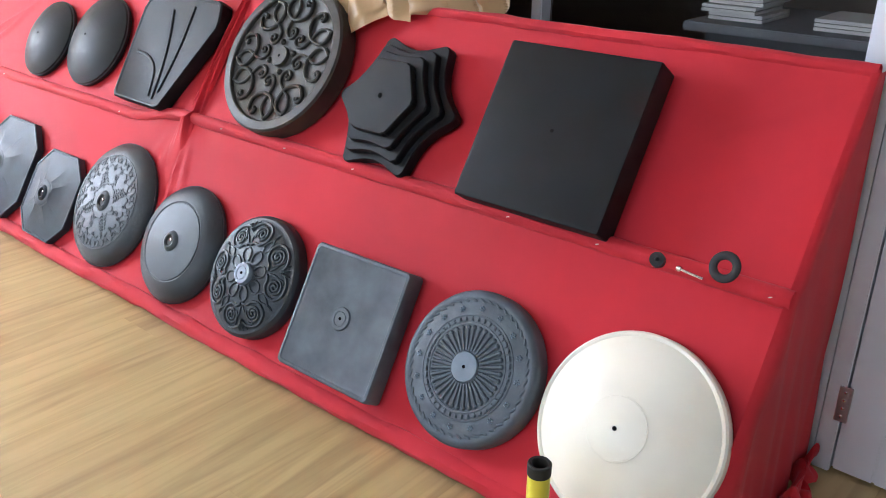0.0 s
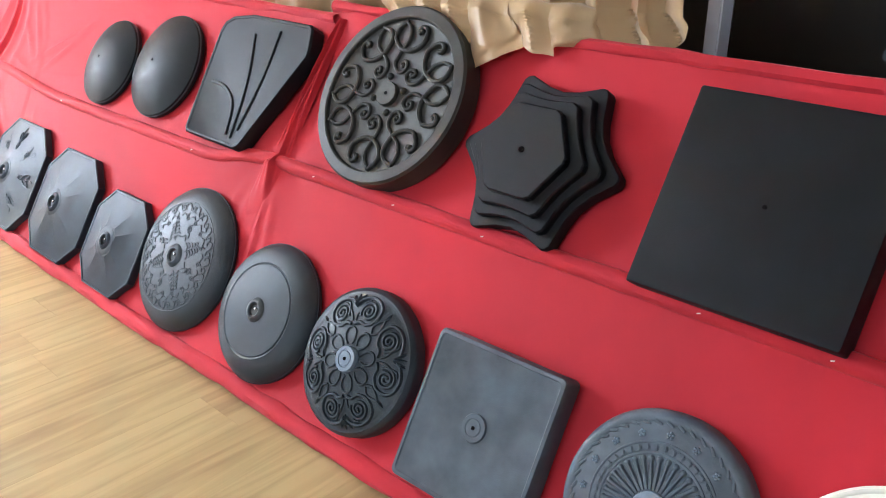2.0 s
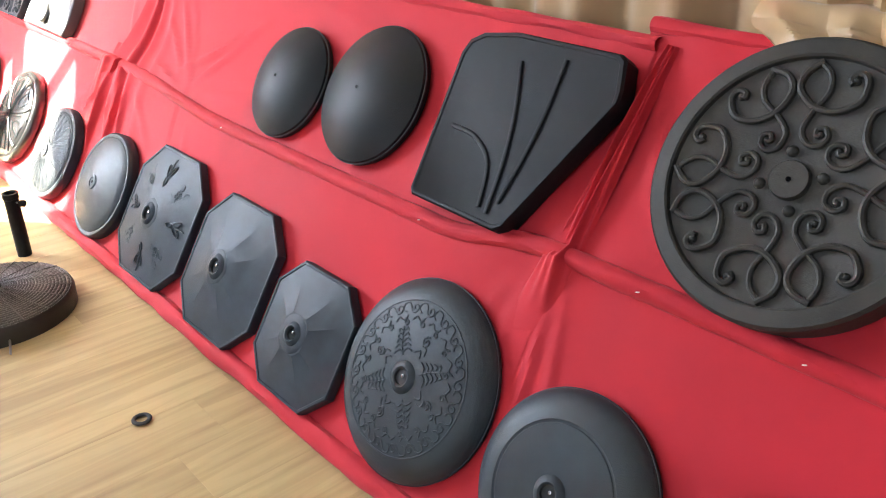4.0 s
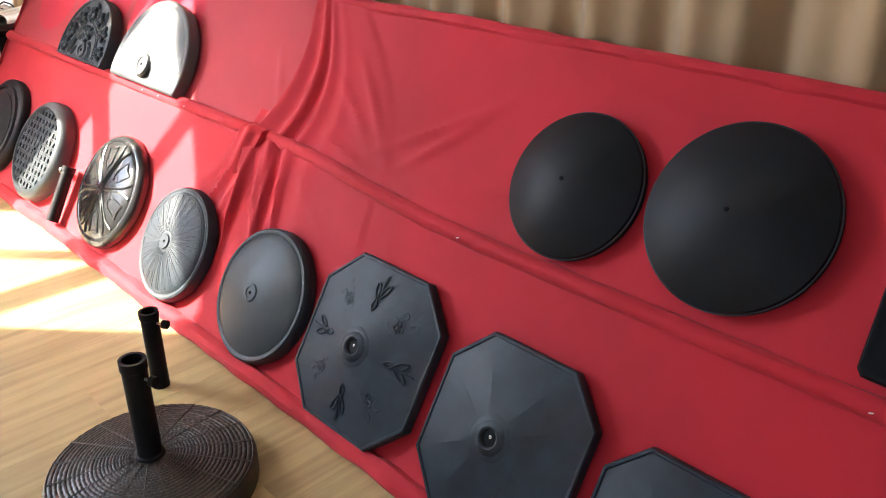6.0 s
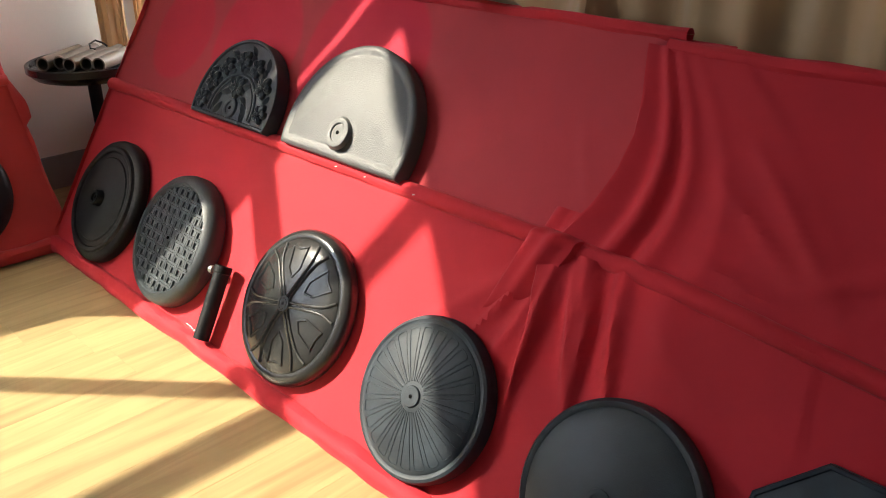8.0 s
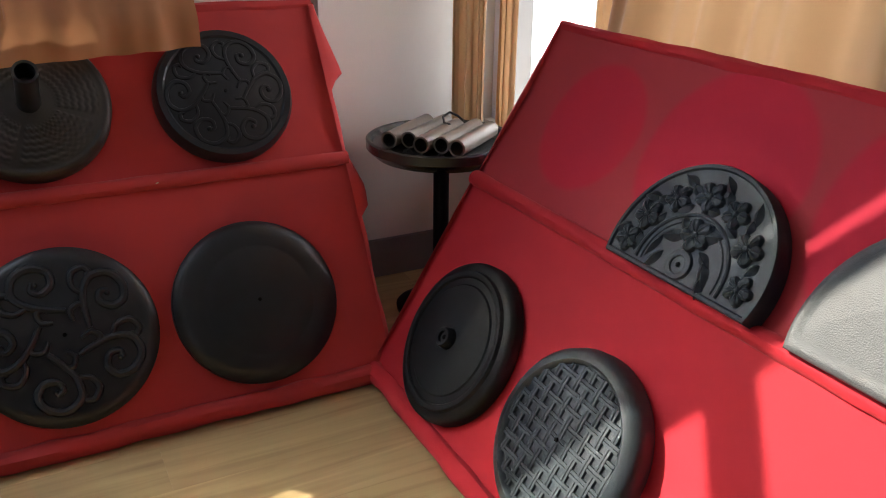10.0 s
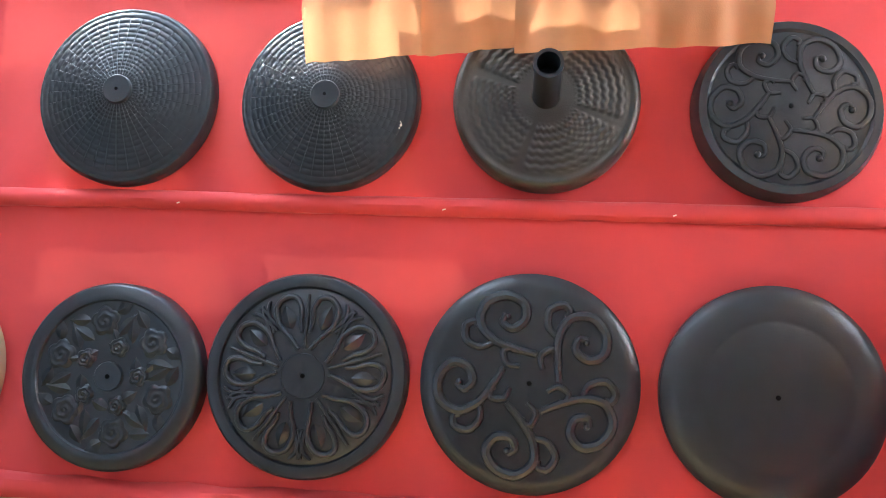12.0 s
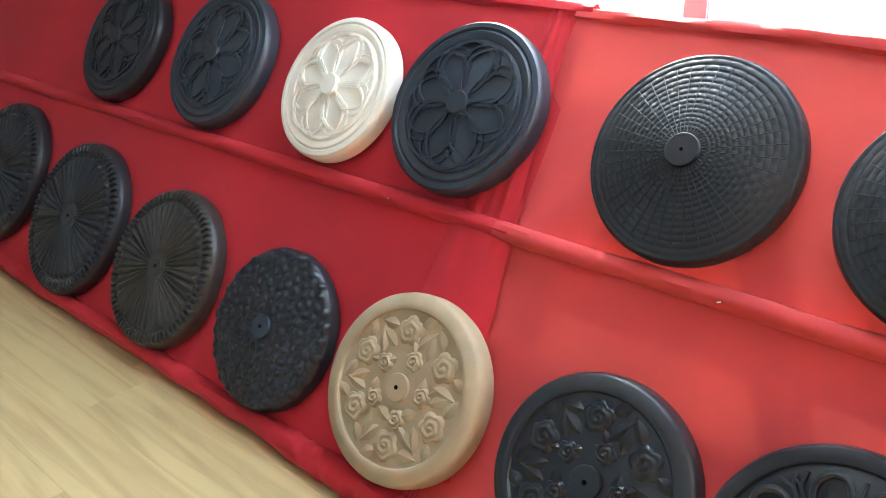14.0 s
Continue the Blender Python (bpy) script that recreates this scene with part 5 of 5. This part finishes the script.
def rubber_ring(label, m, r, w):
    bm = sheet(bmesh.new(), lambda u, v: ((r + w * math.cos(TAU * v)) * math.cos(TAU * u), (r + w * math.cos(TAU * v)) * math.sin(TAU * u), w * .7 + w * .7 * math.sin(TAU * v)), 40, 10, True)
    ob = tagged(part("rubber_ring", bm, RUBBER), label, "ring")
    ob.matrix_world = m
    return ob


rubber_ring("black rubber ring resting on the red upper tier", pose(6.402, .228, .624, 62, 0, 0), .024, .009)
rubber_ring("small dark rubber ring lying on the floor", pose(3.605, -.345, 0), .020, .006)

yp = tagged(new("yellow_tube"), "bright yellow tube with black open cap standing upright", "tube")
yp.matrix_world = pose(6.264, -.197, 0)
child("tube", mesh_of("tube", lathe(bmesh.new(), [(0, 0), (.0225, 0), (.0225, .295), (.018, .295)], 32), YELLOW), yp)
child("cap", mesh_of("cap", lathe(bmesh.new(), [(.0232, .288), (.0238, .290), (.0238, .312), (.022, .314), (.0165, .313), (.016, .27), (0, .27)], 32), RUBBER), yp, "black open cap")

# ---- corner table with tubes ----
tbl = tagged(new("side_table"), "small round black table with rimmed top on a pole", "table")
tbl.matrix_world = pose(-.30, .335, 0)
TT = .085
child("top", mesh_of("top", lathe(bmesh.new(), [(q, z + TT) for q, z in [(0, .450), (.16, .450), (.215, .466), (.245, .494), (.245, .520), (.238, .524), (.228, .520), (.222, .508), (.20, .504), (0, .504)]], 64), GLOSS), tbl)
child("pole", mesh_of("pole", lathe(bmesh.new(), [(0, .03), (.026, .03), (.026, .449 + TT), (.03, .451 + TT)], 28), BLACK), tbl)
child("foot", mesh_of("foot", lathe(bmesh.new(), [(0, 0), (.15, 0), (.152, .012), (.12, .024), (.04, .036), (0, .036)], 48), BLACK), tbl)
TUBEMAT = material("grey_tube_paint", (0.19, 0.15, 0.115), 0.42, 0, 0.15, 12, 0.08, 300)
tube_me = mesh_of("tube", lathe(bmesh.new(), [(.021, -.135), (.027, -.135), (.027, .135), (.021, .135), (.021, .02), (0, .02)], 28), TUBEMAT)
for k, (o, sl, up) in enumerate(((-.115, -.01, 0), (-.06, .02, 0), (.0, -.015, 0), (.058, .01, 0), (.115, .0, 0))):
    th = tagged(new("pole_tube", tube_me), "short dusty grey tube lying on the table", "pole tube", "tubes on the table")
    d = Vector((-.55, .72, 0)).normalized()
    side = Vector((.72, .55, 0)).normalized()
    c = Vector((-.30, .335, .531 + TT)) + side * o + d * sl
    th.matrix_world = Matrix.Translation(c) @ d.to_track_quat('Z', 'Y').to_matrix().to_4x4()
cable = tagged(part("cable", tube_path(bmesh.new(), [(x, y - .04, z + TT - .004) for x, y, z in [(-.33, .47, .562), (-.35, .46, .575), (-.37, .44, .585), (-.36, .41, .575), (-.33, .40, .562), (-.31, .41, .560)]], .004, 8), RUBBER), "thin black cable loop lying on the tubes", "cable")


glare = bpy.data.materials.new("hazy_daylight")
glare.use_nodes = True
gp = glare.node_tree.nodes["Principled BSDF"]
gp.inputs["Base Color"].default_value = (0.8, 0.8, 0.8, 1)
gp.inputs["Emission Color"].default_value = (1.0, 0.97, 0.92, 1)
gp.inputs["Emission Strength"].default_value = 2.5
tagged(box_part("backdrop", (-9.0, 4.0, 5.0, 5.05, -0.5, 5.0), glare), "bright hazy daylight outside the corner window", "backdrop", kind="structure")


# ---- curtains ----
def hanging(name, f, nu, nv, mat, label, group=""):
    return tagged(part(name, sheet(bmesh.new(), f, nu, nv), mat), label, "curtain", group)


def pleat(s, v, seed, amp, freq):
    return amp * (math.sin(s * freq + 2.0 * noise.noise(Vector((s * 1.3, v * .8, seed)))) + .45 * math.sin(s * freq * 2.3 + seed + v * 1.5)) + amp * .7 * noise.noise(Vector((s * 5, v * 2.5, seed + 3)))


def north_curtain(u, v):
    x = .13 + u * (4.71 - .13)
    hem = .975 + .035 * noise.noise(Vector((x * 5, 0, 3))) + -.05
    z = 2.55 + (hem - 2.55) * v
    spill = max(0.0, min(1.0, (x - 1.15) / .2)) * max(0.0, min(1.0, (2.0 - x) / .2))
    fall = max(0.0, v - .86) / .14
    lean = (.030 + .075 * spill) * fall ** 1.2 if x < 2.0 else 0
    z += spill * .085 * fall
    return (x, .622 - lean + pleat(x, v, 2.0, .024 * (.6 + .5 * v), 21.0), z)


hanging("curtain", north_curtain, 470, 34, SATIN, "long beige satin curtain hanging behind the red rack", "curtains along the window")


def bunched(u, v):
    """Rolled pleats that hang behind the rack, pass over its top and end in a hem of uneven length."""
    up_len = (.990 - LEDGE_B[1]) / math.sin(UP_A)
    x = 4.665 + u * .88
    q = u * 7.4 - .9 * max(0.0, v - .45) + .5 * noise.noise(Vector((u * 4, v * 1.5, 7)))
    wave = 1 - 2 * abs(math.sin(math.pi * q)) ** .75 + .25 * math.cos(TAU * q * 2 + 1)
    crush = noise.noise(Vector((u * 14 + v * 4, v * 3, 13))) + .5 * noise.noise(Vector((u * 31, v * 5 + u * 9, 3)))
    xx = x + .026 * math.sin(TAU * q) * min(1.0, v * 2) + .008 * crush
    hang_y = .600 + .024 * wave + .010 * crush
    if v < .5:
        t = v / .5
        return (xx, hang_y, 2.5 + (1.07 - 2.5) * t)
    t = (v - .5) / .5
    behind = Vector((xx, hang_y - .02 * t, 1.07 - .09 * t))
    w = max(0.0, min(1.0, (5.37 - x) / .12))
    w = w * w * (3 - 2 * w)
    over = .030 + .100 * math.exp(-((x - 5.055) / .065) ** 2) + .030 * math.exp(-((x - 5.23) / .04) ** 2) + .010 * wave + .010 * crush + .012 * noise.noise(Vector((x * 11, 1, 5)))
    lift = .016 + .020 * max(0.0, 1.1 + wave) * (1 - .55 * t) + .008 * (1 + crush)
    front = slope_pose("A", xx + .02 * t, 1, up_len + .03 - (over + .03) * max(0.0, t - .35) / .65, lift).translation
    k = min(1.0, t / .35)
    k = k * k * (3 - 2 * k)
    spill = behind.lerp(front, k) + Vector((0, 0, .022 * math.sin(math.pi * k)))
    return tuple(Vector((xx, hang_y - .02 * t, 1.07 - .09 * t)).lerp(spill, w))


hanging("curtain", bunched, 190, 110, SATIN, "bunched golden satin curtain spilling over the rack top", "curtains along the window")


def west_curtain(y0, y1, hem0, seed, out):
    def f(u, v):
        tuck = (-1.20 - y0) / (y1 - y0) * .9 * max(0.0, min(1.0, (.90 - v) / .15)) if y0 < -1.3 else 0.0
        y = y0 + (tuck + u * (1 - tuck)) * (y1 - y0)
        hem = hem0 + .022 * u + .004 * noise.noise(Vector((u * 9, seed, 0)))
        z = 3.2 + (hem - 3.2) * v
        low = max(0.0, min(1.0, (1.25 - z) / .25))
        x = -.575 + out * low + pleat(y, v, seed, .015 - .009 * low, 34.0)
        if z < 1.06:
            x = max(x, -.575 + out * .85)
        return (x, y, z)
    return f


hanging("curtain", west_curtain(-1.372, -1.115, .880, 1.0, .205), 90, 60, ORANGE, "backlit orange satin curtain hanging over the rack", "curtains over the corner rack")
hanging("curtain", west_curtain(-1.13, -.905, .892, 4.0, .180), 70, 60, ORANGE, "backlit orange satin curtain hanging over the rack", "curtains over the corner rack")
hanging("curtain", west_curtain(-.915, -.385, .905, 7.0, .195), 110, 60, ORANGE, "backlit orange satin curtain hanging over the rack", "curtains over the corner rack")


def corner_strip(x0, y0, x1, y1, hem, seed):
    def f(u, v):
        w = pleat(u * .3, v, seed, .014, 60.0)
        px, py = x0 + (x1 - x0) * u, y0 + (y1 - y0) * u
        narrow = 1 - .15 * math.sin(v * 5 + seed)
        return (px * narrow + x0 * (1 - narrow) + w * .6, py - abs(w), HI + (hem - HI) * v)
    return f


hanging("curtain", corner_strip(-.54, .50, -.50, .62, .58, 1.0), 30, 40, SATIN, "narrow brown satin curtain gathered in the corner", "curtains along the window")
hanging("curtain", corner_strip(-.46, .64, -.33, .64, .45, 3.0), 30, 40, SATIN, "narrow brown satin curtain gathered in the corner", "curtains along the window")
hanging("curtain", corner_strip(-.02, .701, .30, .701, .45, 5.0), 70, 40, SATIN, "narrow brown satin curtain gathered in the corner", "curtains along the window")


# ---- north windows, dim room beyond and door ----
def framed(name, x0, x1, z0, z1, splits, label):
    w = tagged(new(name), label, "window", kind="structure")
    for x in (x0, *splits, x1 - .05):
        box_part("window_frame", (x, x + (.036 if x in splits else .05), NY + .03, NY + .09, z0, z1), PVC, w, .004)
    xs = [x0, *splits, x1 - .05]
    for a, b in zip(xs, xs[1:]):
        for zz in (z0, z1 - .05):
            box_part("window_rail", (a + .05, b, NY + .032, NY + .088, zz, zz + .05), PVC, w, .004)
        g = box_part("pane", (a + .05, b, NY + .057, NY + .063, z0 + .05, z1 - .05), GLASS, w)
        g.visible_shadow = False
    return w


framed("window_2", WX, 1.0, .55, 2.4, (.2,), "white-framed window behind the corner curtains")
framed("window_3", 4.3, 6.5, .55, 2.4, (5.535,), "white-framed window onto a dim storeroom")
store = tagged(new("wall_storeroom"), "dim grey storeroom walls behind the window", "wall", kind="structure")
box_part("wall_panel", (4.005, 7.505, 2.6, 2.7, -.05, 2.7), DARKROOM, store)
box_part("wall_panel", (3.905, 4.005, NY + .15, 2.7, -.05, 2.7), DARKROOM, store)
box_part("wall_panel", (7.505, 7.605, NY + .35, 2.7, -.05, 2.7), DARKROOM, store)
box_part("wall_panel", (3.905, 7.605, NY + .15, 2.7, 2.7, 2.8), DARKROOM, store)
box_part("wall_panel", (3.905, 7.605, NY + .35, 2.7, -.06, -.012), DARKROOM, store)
counter = tagged(new("storage_counter"), "grey storeroom counter with a dark top behind the glass", "counter")
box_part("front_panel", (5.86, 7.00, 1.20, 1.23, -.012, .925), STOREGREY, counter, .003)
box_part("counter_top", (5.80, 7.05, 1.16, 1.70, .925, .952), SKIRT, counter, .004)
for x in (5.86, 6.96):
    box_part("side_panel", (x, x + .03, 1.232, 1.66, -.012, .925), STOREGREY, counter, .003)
rnd = random.Random(2)
for x, count, label in ((5.83, 8, "stack of pale papers on the storeroom counter"), (6.16, 3, "low stack of pale papers on the storeroom counter")):
    pile = tagged(new("paper_stack"), label, "papers")
    for k in range(count):
        o = rnd.uniform(-.01, .01)
        box_part("sheet_bundle", (x + o, x + .17 + o, 1.24 + o, 1.46 + o, .9535 + .012 * k, .963 + .012 * k), WALL, pile, .001)

wall_ne = tagged(new("wall_door"), "white wall beside the door", "wall", kind="structure")
box_part("wall_panel", (6.505, 6.55, NY - .10, NY + .25, 0, HI), PVC, wall_ne)
box_part("wall_panel", (6.55, EX, NY - .10, NY + .25, 2.12, HI), WALL, wall_ne)
box_part("wall_panel", (7.555, EX, NY - .10, NY + .25, 0, 2.12), WALL, wall_ne)
door = tagged(new("door_1"), "closed white panelled door with a steel hinge", "door", kind="structure")
DY = NY - .10
box_part("door_frame", (6.552, 6.595, DY, DY + .09, 0, 2.12), PVC, door, .003)
box_part("door_stile", (6.599, 6.695, DY + .006, DY + .046, .01, 2.10), PVC, door, .004)
box_part("door_stile", (7.445, 7.545, DY + .006, DY + .046, .01, 2.10), PVC, door, .004)
for z0, z1 in ((.01, .15), (.95, 1.05), (2.0, 2.10)):
    box_part("door_rail", (6.6955, 7.4445, DY + .006, DY + .046, z0, z1), PVC, door, .004)
for z0, z1 in ((.1505, .9495), (1.0505, 1.9995)):
    pb = bmesh.new()
    box(pb, 6.6955, 7.4445, DY + .024, DY + .034, z0, z1)
    for k in range(25):
        box(pb, 6.701 + .03 * k, 6.723 + .03 * k, DY + .018, DY + .0245, z0 + .004, z1 - .004)
    part("ribbed_panel", pb, PVC, door, "", False)
hinge = box_part("hinge", (6.58, 6.61, DY - .003, DY + .004, .150, .245), STEEL, door, .001, "worn brown steel hinge")
for k in range(4):
    part("hinge_screw", lathe(bmesh.new(), [(0, .0015), (.003, .001), (.004, 0)], 10, pose(6.595, DY - .0032, .165 + .022 * k, 90, 0, 0)), CHROME, door)

# crumpled cloth end by the door
scr = bmesh.new()


def crumple(u, v):
    a = 3.4 * u - .2
    q = .05 + .10 * v
    n1 = noise.noise(Vector((u * 6, v * 3, 4)))
    x = 6.60 + .05 * math.cos(a) * q / .1 + .03 * n1
    y = .12 + .45 * u + .02 * n1
    z = .004 + .085 * math.sin(math.pi * v) * (.6 + .5 * noise.noise(Vector((u * 7, v * 4, 9)))) + .012 * abs(math.sin(u * 26 + v * 5))
    return (x + .09 * (v - .5), y, max(.003, z))


sheet(scr, crumple, 60, 24)
tagged(part("cloth_end", scr, RED), "crumpled red cloth end lying on the floor", "cloth")
